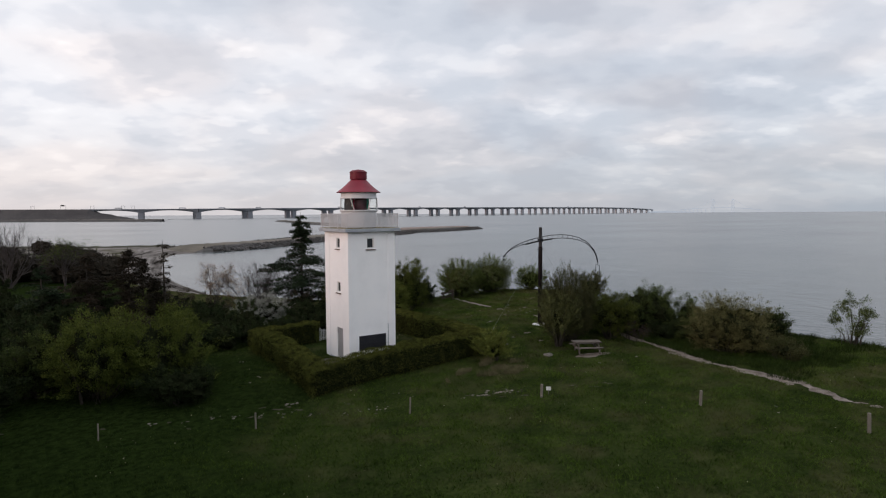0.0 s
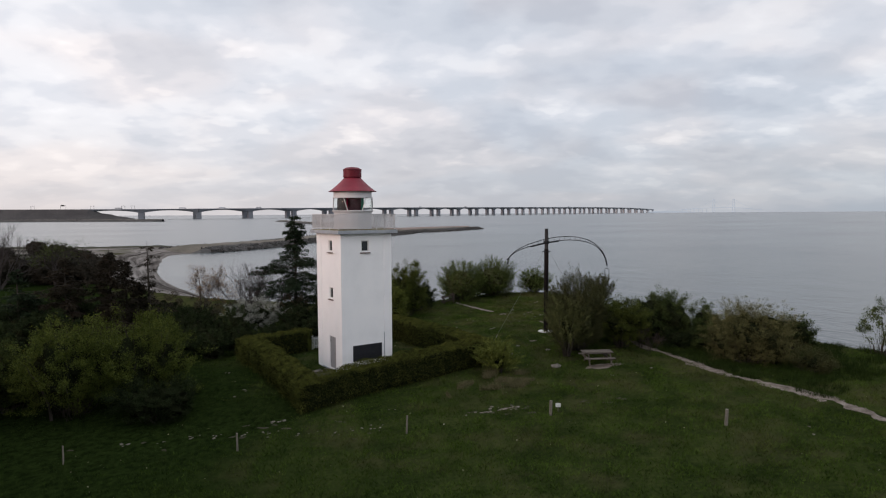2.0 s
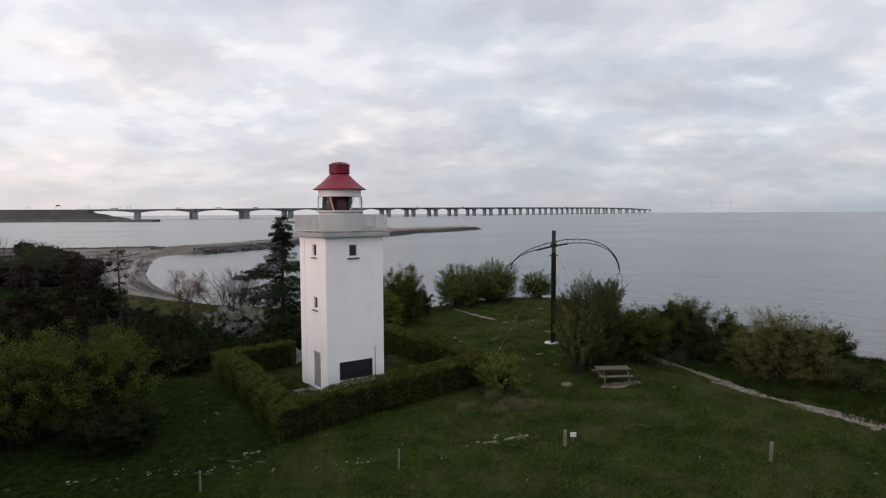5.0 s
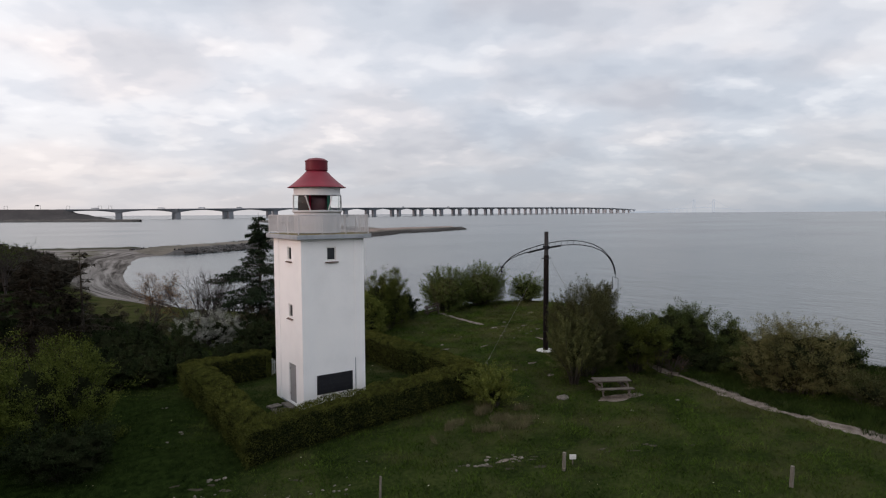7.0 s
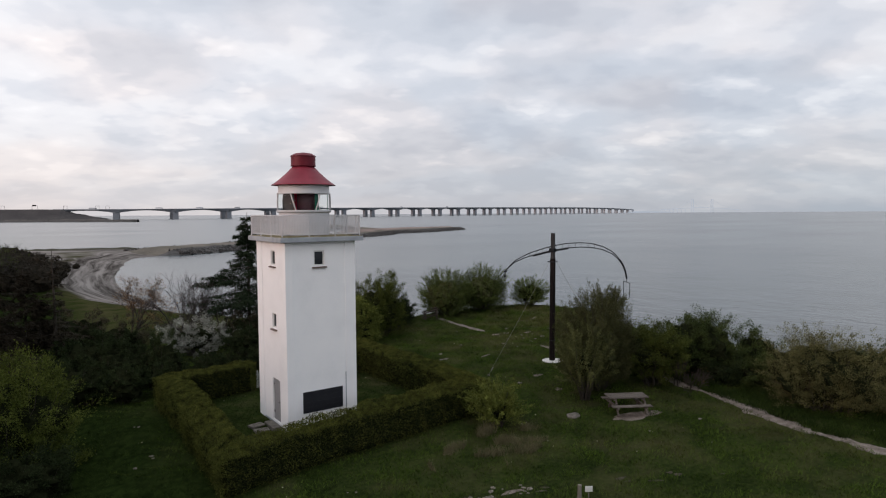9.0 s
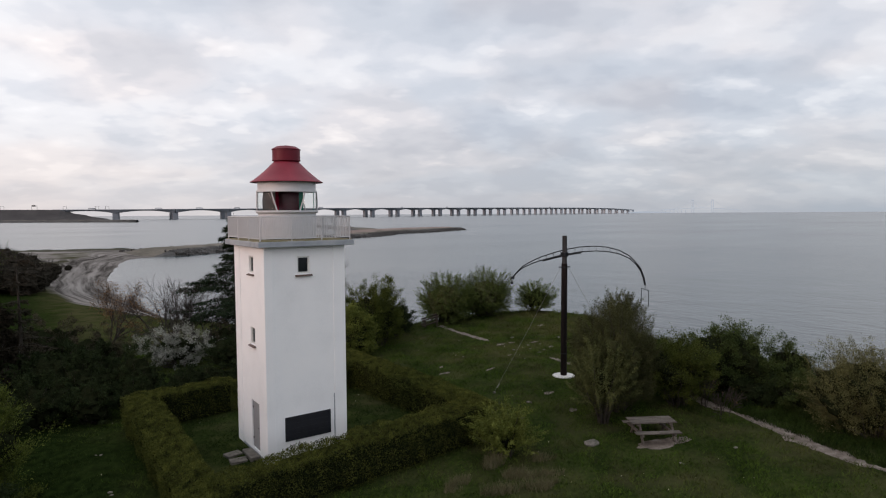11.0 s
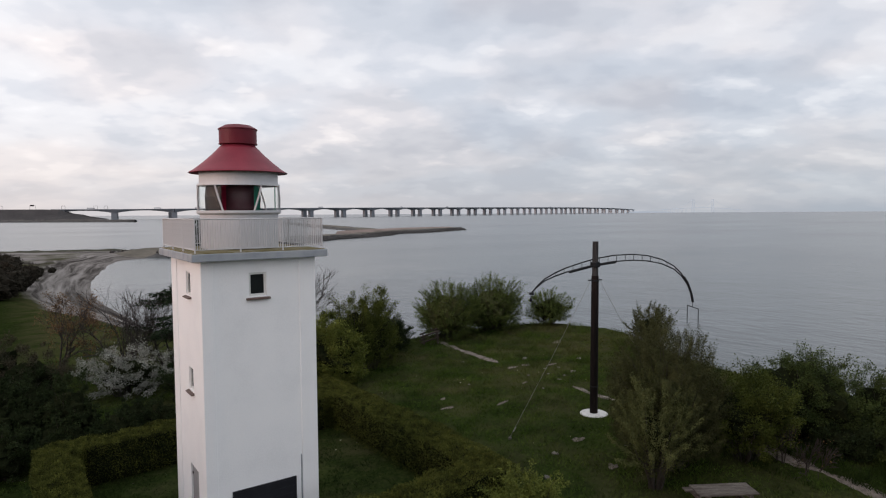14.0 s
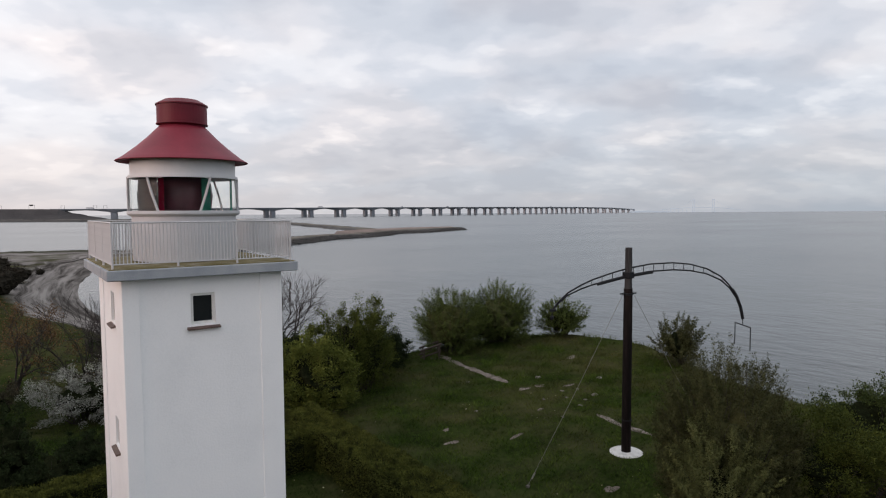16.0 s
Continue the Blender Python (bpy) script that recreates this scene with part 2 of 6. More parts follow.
M_IRON = material("black_painted_iron", [(0.008, 0.009, 0.011), (0.020, 0.021, 0.023)], scale=6, rough=0.6, spec=0.15)
M_WIRE = material("galvanised_wire", [(0.14, 0.14, 0.12), (0.22, 0.21, 0.18)], scale=8, rough=0.6, metal=0.2)
M_WHITESTONE = material("limewashed_concrete", [(0.42, 0.41, 0.39), (0.58, 0.57, 0.55), (0.66, 0.65, 0.63)], scale=4, rough=0.9, bump=0.4, bump_scale=30)
M_OLDWOOD = material("weathered_grey_boards", [(0.04, 0.032, 0.027), (0.10, 0.086, 0.074), (0.19, 0.172, 0.152)], scale=5, rough=0.85, bump=0.4, bump_scale=40, stretch=(0.15, 1, 1))
M_POST = material("weathered_post_wood", [(0.13, 0.116, 0.097), (0.22, 0.197, 0.168)], scale=6, rough=0.9, bump=0.4, stretch=(1, 1, 0.2), vary=0.2)
M_STONE = material("pale_fieldstone", [(0.08, 0.072, 0.06), (0.15, 0.136, 0.118), (0.24, 0.22, 0.19)], scale=5, rough=0.9, bump=0.4, bump_scale=30, vary=0.3)
M_SOIL = material("trodden_sandy_soil", [(0.058, 0.046, 0.036), (0.145, 0.120, 0.102), (0.26, 0.226, 0.198)], scale=2.6, rough=0.95, bump=0.5, bump_scale=22, coords="Object")
M_DRYSOIL = material("bare_dry_ground", [(0.018, 0.017, 0.008), (0.036, 0.031, 0.018), (0.075, 0.065, 0.048)], scale=3.0, rough=0.95, bump=0.5, bump_scale=25)
M_ROCK = material("dark_breakwater_rock", [(0.028, 0.027, 0.027), (0.060, 0.058, 0.056), (0.115, 0.11, 0.105)], scale=0.6, rough=0.9, bump=0.4, bump_scale=6)
M_SPIT = material("dry_grass_on_gravel", [(0.060, 0.056, 0.042), (0.11, 0.098, 0.078), (0.18, 0.158, 0.135)], scale=0.08, rough=0.95, bump=0.3, bump_scale=1.0)
M_SPITSAND = material("reddish_gravel", [(0.13, 0.095, 0.08), (0.19, 0.14, 0.12), (0.25, 0.20, 0.175)], scale=0.05, rough=0.95, bump=0.3, bump_scale=1.0)
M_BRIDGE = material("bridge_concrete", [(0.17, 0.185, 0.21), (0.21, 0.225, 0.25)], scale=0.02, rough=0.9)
# paler copies for the far spans: distance haze put into the colour
M_BRIDGE_HAZED = material("hazed_bridge_concrete", [(0.27, 0.29, 0.32), (0.31, 0.33, 0.36)], scale=0.02, rough=0.9)
M_BRIDGE_HAZED_END = material("most_hazed_bridge_concrete", [(0.38, 0.40, 0.43), (0.42, 0.44, 0.47)], scale=0.02, rough=0.9)
M_BANK = material("dark_beach_grass", [(0.018, 0.019, 0.011), (0.036, 0.036, 0.021), (0.065, 0.060, 0.040)], scale=0.25, rough=1.0, bump=0.5, bump_scale=2.0)
M_EMBANK = material("grassy_embankment", [(0.034, 0.031, 0.032), (0.050, 0.046, 0.046), (0.070, 0.064, 0.062)], scale=0.02, rough=1.0, bump_scale=0.2)
M_LORRY = material("lorry_paint", [(0.30, 0.31, 0.33), (0.42, 0.43, 0.45)], scale=0.3, rough=0.5, vary=0.5)
M_OLDDARK = material("old_brown_boards", [(0.035, 0.026, 0.02), (0.07, 0.055, 0.045)], scale=5, rough=0.9, bump=0.4)
M_SLAB = material("worn_dark_concrete", [(0.07, 0.062, 0.053), (0.12, 0.108, 0.094), (0.18, 0.165, 0.145)], scale=4, rough=0.9, bump=0.4)
M_BARK = material("grey_brown_bark", [(0.018, 0.015, 0.012), (0.035, 0.030, 0.024), (0.06, 0.052, 0.043)], scale=5, rough=0.95, bump=0.5, bump_scale=25, stretch=(1, 1, 0.3))
# near-black colour in place of the shade between leaves
M_SHADE = material("inner_shade_colour", [(0.006, 0.008, 0.004), (0.018, 0.022, 0.010)], scale=9, bump=0.6, bump_scale=14, rough=1.0, spec=0.0)
M_TWIG = material("bare_twigs", [(0.026, 0.022, 0.021), (0.05, 0.043, 0.040)], scale=2, rough=0.9)
M_SAPLING = material("reddish_brown_twigs", [(0.022, 0.018, 0.015), (0.044, 0.035, 0.030)], scale=2, rough=0.9)
M_LEAF_GOLD = leaf_material("golden_olive_leaves", (0.022, 0.031, 0.007), (0.100, 0.118, 0.027))
M_CHALK = material("pale_chalk_stone", [(0.07, 0.06, 0.047), (0.15, 0.134, 0.112), (0.26, 0.238, 0.205)], scale=5, rough=0.95, bump=0.4, bump_scale=30, vary=0.2)
M_LEAF_SPRIG = leaf_material("fresh_yellow_green_shoots", (0.044, 0.058, 0.013), (0.162, 0.184, 0.042))
M_LEAF_DARK = leaf_material("dark_green_leaves", (0.009, 0.015, 0.007), (0.034, 0.047, 0.018))
M_LEAF_MID = leaf_material("mid_green_leaves", (0.013, 0.023, 0.008), (0.066, 0.086, 0.026))
M_LEAF_WILLOW = leaf_material("grey_green_willow_leaves", (0.027, 0.041, 0.011), (0.100, 0.126, 0.035))
M_LEAF_BROWN = leaf_material("olive_brown_shoots", (0.044, 0.046, 0.018), (0.162, 0.154, 0.064))
M_LEAF_OLIVE = leaf_material("olive_green_shoots", (0.024, 0.028, 0.011), (0.082, 0.085, 0.036))
M_LEAF_RED = leaf_material("coppery_young_leaves", (0.070, 0.040, 0.022), (0.155, 0.098, 0.050))
M_LEAF_DUSK = leaf_material("brown_budding_shoots", (0.026, 0.023, 0.016), (0.075, 0.066, 0.043))
M_LEAF_WOOD = leaf_material("dark_brown_budding_twigs", (0.013, 0.012, 0.009), (0.044, 0.038, 0.029))
M_LEAF_LAWN = leaf_material("olive_spring_leaves", (0.013, 0.022, 0.005), (0.118, 0.142, 0.030))
M_LEAF_TWIG = leaf_material("pale_green_shoots", (0.040, 0.047, 0.018), (0.128, 0.138, 0.052))
M_FLOWER = leaf_material("pale_petals", (0.25, 0.23, 0.10), (0.55, 0.53, 0.40), vary=0.0)
M_BLOSSOM = leaf_material("white_blossom", (0.11, 0.115, 0.09), (0.38, 0.38, 0.35))
M_NEEDLE = leaf_material("dark_spruce_needles", (0.010, 0.017, 0.010), (0.026, 0.038, 0.019))
M_NEEDLE_BROWN = leaf_material("brownish_old_needles", (0.016, 0.014, 0.010), (0.037, 0.031, 0.022))
M_HEDGE = leaf_material("clipped_hedge_leaves", (0.012, 0.017, 0.005), (0.118, 0.128, 0.029), vary=0.05, patch=2.6)
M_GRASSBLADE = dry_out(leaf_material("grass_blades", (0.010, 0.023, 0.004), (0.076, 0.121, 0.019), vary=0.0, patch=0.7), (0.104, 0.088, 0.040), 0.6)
# dark tone for rank grass, and for lawn painted as lying in shade
M_RANK_SHADE = leaf_material("rank_and_shaded_grass", (0.008, 0.017, 0.004), (0.036, 0.056, 0.013), vary=0.0)
M_DRYGRASS = leaf_material("dry_grass_stems", (0.07, 0.066, 0.034), (0.18, 0.162, 0.095), vary=0.1)
# haze over the far bridge and island, put in as a pale glow
M_PALEHAZE = bpy.data.materials.new("hazy_distance")
M_PALEHAZE.use_nodes = True
_b = M_PALEHAZE.node_tree.nodes["Principled BSDF"]
_b.inputs["Base Color"].default_value = (0.2, 0.22, 0.25, 1)
_b.inputs["Emission Color"].default_value = (0.36, 0.41, 0.47, 1)
_b.inputs["Emission Strength"].default_value = 0.8
_b.inputs["Roughness"].default_value = 1.0


def glass_material(name, tint):
    m = bpy.data.materials.new(name)
    m.use_nodes = True
    b = m.node_tree.nodes["Principled BSDF"]
    b.inputs["Base Color"].default_value = (*tint, 1)
    b.inputs["Roughness"].default_value = 0.02
    b.inputs["Transmission Weight"].default_value = 1.0
    b.inputs["IOR"].default_value = 1.08
    return m


M_GLASS = glass_material("lantern_glass", (0.95, 0.97, 0.96))
M_WINDOWGLASS = material("window_glass", [(0.014, 0.016, 0.019), (0.02, 0.022, 0.025)], scale=2, rough=0.06, spec=0.5)


def ground_material():
    """Grass with worn spots on the upland, painted darker on the shaded low lawn, sand with weed lines low on the
    beach.
    """
    m = material("grassland", [(0.008, 0.013, 0.004), (0.022, 0.032, 0.009), (0.042, 0.051, 0.016)], scale=0.45, rough=1.0, bump=0.8, bump_scale=6.0, fine=0.5, spec=0.0)
    t = m.node_tree
    b = t.nodes["Principled BSDF"]
    grass = b.inputs["Base Color"].links[0].from_socket
    geo = t.nodes.new("ShaderNodeNewGeometry")
    sp = t.nodes.new("ShaderNodeSeparateXYZ")
    t.links.new(geo.outputs["Position"], sp.inputs[0])

    def noise_of(scale, detail=5):
        n = t.nodes.new("ShaderNodeTexNoise")
        n.inputs["Scale"].default_value, n.inputs["Detail"].default_value = scale, detail
        t.links.new(geo.outputs["Position"], n.inputs["Vector"])
        return n.outputs[0]

    def ramp_of(fac, stops):
        n = t.nodes.new("ShaderNodeValToRGB")
        while len(n.color_ramp.elements) < len(stops):
            n.color_ramp.elements.new(0.5)
        for e, (p, c) in zip(n.color_ramp.elements, stops):
            e.position, e.color = p, (*c, 1)
        t.links.new(fac, n.inputs[0])
        return n.outputs[0]

    def mix_of(fac, a, c):
        n = t.nodes.new("ShaderNodeMix")
        n.data_type = "RGBA"
        t.links.new(fac, n.inputs[0])
        t.links.new(a, n.inputs[6])
        t.links.new(c, n.inputs[7])
        return n.outputs[2]

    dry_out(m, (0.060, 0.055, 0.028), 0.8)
    upland = b.inputs["Base Color"].links[0].from_socket
    # the low side of the lawn gets a darker colour in place of shade
    low_side = t.nodes.new("ShaderNodeMath")
    low_side.operation = "MULTIPLY_ADD"
    low_side.inputs[1].default_value = 5.0
    t.links.new(noise_of(0.35, 4), low_side.inputs[0])
    t.links.new(sp.outputs[0], low_side.inputs[2])
    lawn_shade = t.nodes.new("ShaderNodeMapRange")
    lawn_shade.inputs["From Min"].default_value, lawn_shade.inputs["From Max"].default_value = 1.5, -4.0
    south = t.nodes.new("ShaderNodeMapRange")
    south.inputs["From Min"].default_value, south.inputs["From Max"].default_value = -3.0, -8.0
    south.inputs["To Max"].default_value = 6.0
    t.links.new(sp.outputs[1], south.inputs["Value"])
    shade_edge = t.nodes.new("ShaderNodeMath")
    t.links.new(low_side.outputs[0], shade_edge.inputs[0])
    t.links.new(south.outputs[0], shade_edge.inputs[1])
    t.links.new(shade_edge.outputs[0], lawn_shade.inputs["Value"])
    upland = mix_of(lawn_shade.outputs[0], upland, ramp_of(noise_of(3.0, 6), [(0.35, (0.006, 0.011, 0.003)), (0.65, (0.017, 0.028, 0.007))]))
    # height above the water, wobbled, decides where the beach begins
    wob = t.nodes.new("ShaderNodeMath")
    wob.operation = "MULTIPLY_ADD"
    wob.inputs[1].default_value = 1.0
    t.links.new(noise_of(0.07, 4), wob.inputs[0])
    t.links.new(sp.outputs[2], wob.inputs[2])
    beach = t.nodes.new("ShaderNodeMapRange")
    beach.inputs["From Min"].default_value, beach.inputs["From Max"].default_value = -2.85, -3.1
    t.links.new(wob.outputs[0], beach.inputs["Value"])
    # weed lies in lines of equal height along the shore
    along = t.nodes.new("ShaderNodeMapping")
    along.inputs["Scale"].default_value = (0.03, 0.03, 5.0)
    t.links.new(geo.outputs["Position"], along.inputs[0])
    strand = t.nodes.new("ShaderNodeTexNoise")
    strand.inputs["Scale"].default_value, strand.inputs["Detail"].default_value = 1.0, 7
    strand.inputs["Roughness"].default_value, strand.inputs["Distortion"].default_value = 0.64, 0.3
    t.links.new(along.outputs[0], strand.inputs["Vector"])
    weed = ramp_of(strand.outputs[0], [(0.38, (0.048, 0.043, 0.039)), (0.46, (0.105, 0.096, 0.089)), (0.52, (0.17, 0.156, 0.146)), (0.63, (0.26, 0.242, 0.226))])
    t.links.new(mix_of(beach.outputs[0], upland, weed), b.inputs["Base Color"])
    return m


def sea_material():
    m = bpy.data.materials.new("rippled_sea_water")
    m.use_nodes = True
    t = m.node_tree
    b = t.nodes["Principled BSDF"]
    b.inputs["Base Color"].default_value = (0.026, 0.040, 0.046, 1)
    b.inputs["Roughness"].default_value = 0.22
    b.inputs["IOR"].default_value = 1.33
    geo = t.nodes.new("ShaderNodeNewGeometry")
    last = None
    for scale, stretch, strength, dist in ((0.9, (1.0, 0.5, 1), 0.42, 0.25), (0.12, (1.0, 0.6, 1), 0.24, 1.2)):
        mp = t.nodes.new("ShaderNodeMapping")
        mp.inputs["Rotation"].default_value = (0, 0, radians(35))
        mp.inputs["Scale"].default_value = stretch
        t.links.new(geo.outputs["Position"], mp.inputs[0])
        n = t.nodes.new("ShaderNodeTexNoise")
        n.inputs["Scale"].default_value, n.inputs["Detail"].default_value = scale, 4
        t.links.new(mp.outputs[0], n.inputs["Vector"])
        bp = t.nodes.new("ShaderNodeBump")
        bp.inputs["Strength"].default_value, bp.inputs["Distance"].default_value = strength, dist
        t.links.new(n.outputs[0], bp.inputs["Height"])
        if last is not None:
            t.links.new(last, bp.inputs["Normal"])
        last = bp.outputs[0]
    t.links.new(last, b.inputs["Normal"])
    # smoother and rougher lanes where the wind touches the water
    mp = t.nodes.new("ShaderNodeMapping")
    mp.inputs["Rotation"].default_value = (0, 0, radians(35))
    mp.inputs["Scale"].default_value = (0.35, 1.0, 1)
    t.links.new(geo.outputs["Position"], mp.inputs[0])
    n = t.nodes.new("ShaderNodeTexNoise")
    n.inputs["Scale"].default_value, n.inputs["Detail"].default_value = 0.014, 5
    t.links.new(mp.outputs[0], n.inputs["Vector"])
    lane = t.nodes.new("ShaderNodeMapRange")
    lane.inputs["From Min"].default_value, lane.inputs["From Max"].default_value = 0.35, 0.65
    lane.inputs["To Min"].default_value, lane.inputs["To Max"].default_value = 0.205, 0.235
    t.links.new(n.outputs[0], lane.inputs["Value"])
    t.links.new(lane.outputs[0], b.inputs["Roughness"])
    return m


# ---- building helpers ----


def thing(name, x, y, z, label, category, group="", rz=0):
    ob = new(name)
    ob.matrix_basis = pose(x, y, z, 0, 0, rz)
    ob.empty_display_size = 0.2
    return tagged(ob, label, category, group)


def part(name, bm, mat, parent=None, label="", smooth=False):
    me = bpy.data.meshes.new(name)
    bm.to_mesh(me)
    bm.free()
    me.materials.append(mat)
    if smooth:
        for p in me.polygons:
            p.use_smooth = True
    ob = new(name, me)
    if parent is not None:
        ob.parent = parent
    return tagged(ob, label) if label else ob


def share(name, me, parent, m):
    ob = new(name, me)
    ob.parent = parent
    ob.matrix_basis = m
    return ob


def np_part(name, verts, faces, mat, parent=None, label="", smooth=False):
    """A mesh from arrays: faces all with the same number of corners."""
    verts, faces = np.asarray(verts, dtype=np.float32), np.asarray(faces, dtype=np.int32)
    me = bpy.data.meshes.new(name)
    k = faces.shape[1]
    me.vertices.add(len(verts))
    me.vertices.foreach_set("co", verts.ravel())
    me.loops.add(faces.size)
    me.loops.foreach_set("vertex_index", faces.ravel())
    me.polygons.add(len(faces))
    me.polygons.foreach_set("loop_start", np.arange(0, faces.size, k, dtype=np.int32))
    me.polygons.foreach_set("loop_total", np.full(len(faces), k, dtype=np.int32))
    if smooth:
        me.polygons.foreach_set("use_smooth", np.ones(len(faces), dtype=bool))
    me.update(calc_edges=True)
    me.materials.append(mat)
    ob = new(name, me)
    if parent is not None:
        ob.parent = parent
    return tagged(ob, label) if label else ob


def add_box(bm, x0, x1, y0, y1, z0, z1, bevel=0.0):
    r = bmesh.ops.create_cube(bm, size=1.0)
    bmesh.ops.scale(bm, vec=(x1 - x0, y1 - y0, z1 - z0), verts=r["verts"])
    bmesh.ops.translate(bm, vec=((x0 + x1) / 2, (y0 + y1) / 2, (z0 + z1) / 2), verts=r["verts"])
    if bevel:
        es = list({e for v in r["verts"] for e in v.link_edges})
        bmesh.ops.bevel(bm, geom=es, offset=bevel, segments=1, affect="EDGES")


def box(x0, x1, y0, y1, z0, z1, bevel=0.0):
    bm = bmesh.new()
    add_box(bm, x0, x1, y0, y1, z0, z1, bevel)
    return bm


def lathe(profile, segs=48, cx=0.0, cy=0.0, a0=0.0, a1=360.0):
    """Turn a profile of (radius, z) about the upright axis."""
    bm = bmesh.new()
    full = abs(a1 - a0) >= 360
    n = segs if full else segs + 1
    rings = []
    for r, z in profile:
        if r < 1e-5:
            rings.append([bm.verts.new((cx, cy, z))])
        else:
            rings.append([bm.verts.new((cx + r * math.cos(radians(a0 + (a1 - a0) * i / segs)), cy + r * math.sin(radians(a0 + (a1 - a0) * i / segs)), z)) for i in range(n)])
    for a, b in zip(rings, rings[1:]):
        for i in range(segs):
            j = (i + 1) % n
            if len(a) == 1 and len(b) > 1:
                bm.faces.new((a[0], b[j], b[i]))
            elif len(b) == 1 and len(a) > 1:
                bm.faces.new((a[i], a[j], b[0]))
            elif len(a) > 1:
                bm.faces.new((a[i], a[j], b[j], b[i]))
    bmesh.ops.recalc_face_normals(bm, faces=bm.faces)
    return bm


def add_tube(bm, pts, r0, r1=None, sides=8):
    r1 = r0 if r1 is None else r1
    pts = [Vector(p) for p in pts]
    rings = []
    for i, p in enumerate(pts):
        d = (pts[min(i + 1, len(pts) - 1)] - pts[max(i - 1, 0)]).normalized()
        u = d.orthogonal().normalized() if abs(d.z) > 0.95 else d.cross(Vector((0, 0, 1))).normalized()
        w = d.cross(u)
        r = r0 + (r1 - r0) * i / (len(pts) - 1)
        rings.append([bm.verts.new(p + (u * math.cos(2 * math.pi * k / sides) + w * math.sin(2 * math.pi * k / sides)) * r) for k in range(sides)])
    for a, b in zip(rings, rings[1:]):
        for k in range(sides):
            bm.faces.new((a[k], a[(k + 1) % sides], b[(k + 1) % sides], b[k]))
    bm.faces.new(rings[0][::-1])
    bm.faces.new(rings[-1])


def tube(pts, r0, r1=None, sides=8):
    bm = bmesh.new()
    add_tube(bm, pts, r0, r1, sides)
    return bm


def tubes_np(chains, radii, sides=3):
    """Many thin tubes at once: chains (n, k, 3), radii (n, k)."""
    n, k, _ = chains.shape
    d = np.gradient(chains, axis=1)
    d /= np.linalg.norm(d, axis=2, keepdims=True) + 1e-9
    ref = np.where(np.abs(d[..., 2:3]) > 0.9, np.array([1.0, 0, 0]), np.array([0, 0, 1.0]))
    u = np.cross(d, ref)
    u /= np.linalg.norm(u, axis=2, keepdims=True) + 1e-9
    w = np.cross(d, u)
    ang = np.arange(sides) * 2 * np.pi / sides
    ring = chains[:, :, None, :] + radii[:, :, None, None] * (u[:, :, None, :] * np.cos(ang)[None, None, :, None] + w[:, :, None, :] * np.sin(ang)[None, None, :, None])
    idx = np.arange(n * k * sides).reshape(n, k, sides)
    f = np.stack([idx[:, :-1, :], np.roll(idx[:, :-1, :], -1, 2), np.roll(idx[:, 1:, :], -1, 2), idx[:, 1:, :]], -1)
    return ring.reshape(-1, 3), f.reshape(-1, 4)


def leaves_np(pos, size, rng, along=None, slim=0.45, droop=0.0):
    """A small pointed leaf at each place, broadest at its foot."""
    n = len(pos)
    if along is None:
        along = rng.normal(size=(n, 3))
    else:
        along = along + 0.55 * rng.normal(size=(n, 3))
    along[:, 2] -= droop
    along /= np.linalg.norm(along, axis=1, keepdims=True) + 1e-9
    # leaves turn their faces to the sky
    across = np.cross(along, np.array([0, 0, 1.0]) + 0.55 * rng.normal(size=(n, 3)))
    across /= np.linalg.norm(across, axis=1, keepdims=True) + 1e-9
    s = (size * rng.uniform(0.6, 1.35, n))[:, None]
    foot = pos + along * s * 0.1
    v = np.stack([foot - across * s * slim, pos + along * s * 1.1, foot + across * s * slim], 1)
    return v.reshape(-1, 3), np.arange(3 * n).reshape(n, 3)


def bezier(p0, p1, p2, k):
    t = np.linspace(0, 1, k)[None, :, None]
    return (1 - t) ** 2 * p0[:, None, :] + 2 * t * (1 - t) * p1[:, None, :] + t ** 2 * p2[:, None, :]

# ---- the land ----
SEA = -4.7
COAST = np.array([(60, -300), (40, -60), (33.5, -25), (33.33, -13.33), (31.69, -6.19), (33.28, 2.33), (36.87, 9.84), (37.56, 13.87), (35.72, 19.94), (31.1, 23.97), (24.41, 25.26), (19.29, 25.76), (16.2, 29), (13.5, 36), (11.2, 50), (9.6, 70), (8.8, 84), (8.2, 94), (7.9, 104), (8.6, 116), (9.8, 129),
                  (12.4, 145), (16.4, 163), (21.8, 190), (28, 199), (38, 206), (48, 213), (54, 224), (44, 251), (26, 256), (8, 258), (-2, 262), (-30, 290), (-90, 312), (-400, 330), (-1400, 500), (-1400, -1400), (60, -1400)], dtype=float)


def bell(x, y, cx, cy, s):
    return np.exp(-((x - cx) ** 2 + (y - cy) ** 2) / s)


def upland(x, y):
    xc, yc = np.clip(x, -24, 34), np.clip(y, -45, 34)
    z = -0.592 + 0.0462 * xc - 0.0039 * yc + 0.463 * bell(x, y, 15, 1, 80) - 0.331 * bell(x, y, -9, -4, 80) + 0.25 * bell(x, y, 1, 1, 40) + 0.45 * bell(x, y, -3, 7, 70)
    fall = np.clip((y - 24) / 62, 0, 1)
    fall = fall * fall * (3 - 2 * fall)
    low = np.clip((y - 120) / 70, 0, 1)
    return z * (1 - fall) - (3.0 + 0.55 * low) * fall


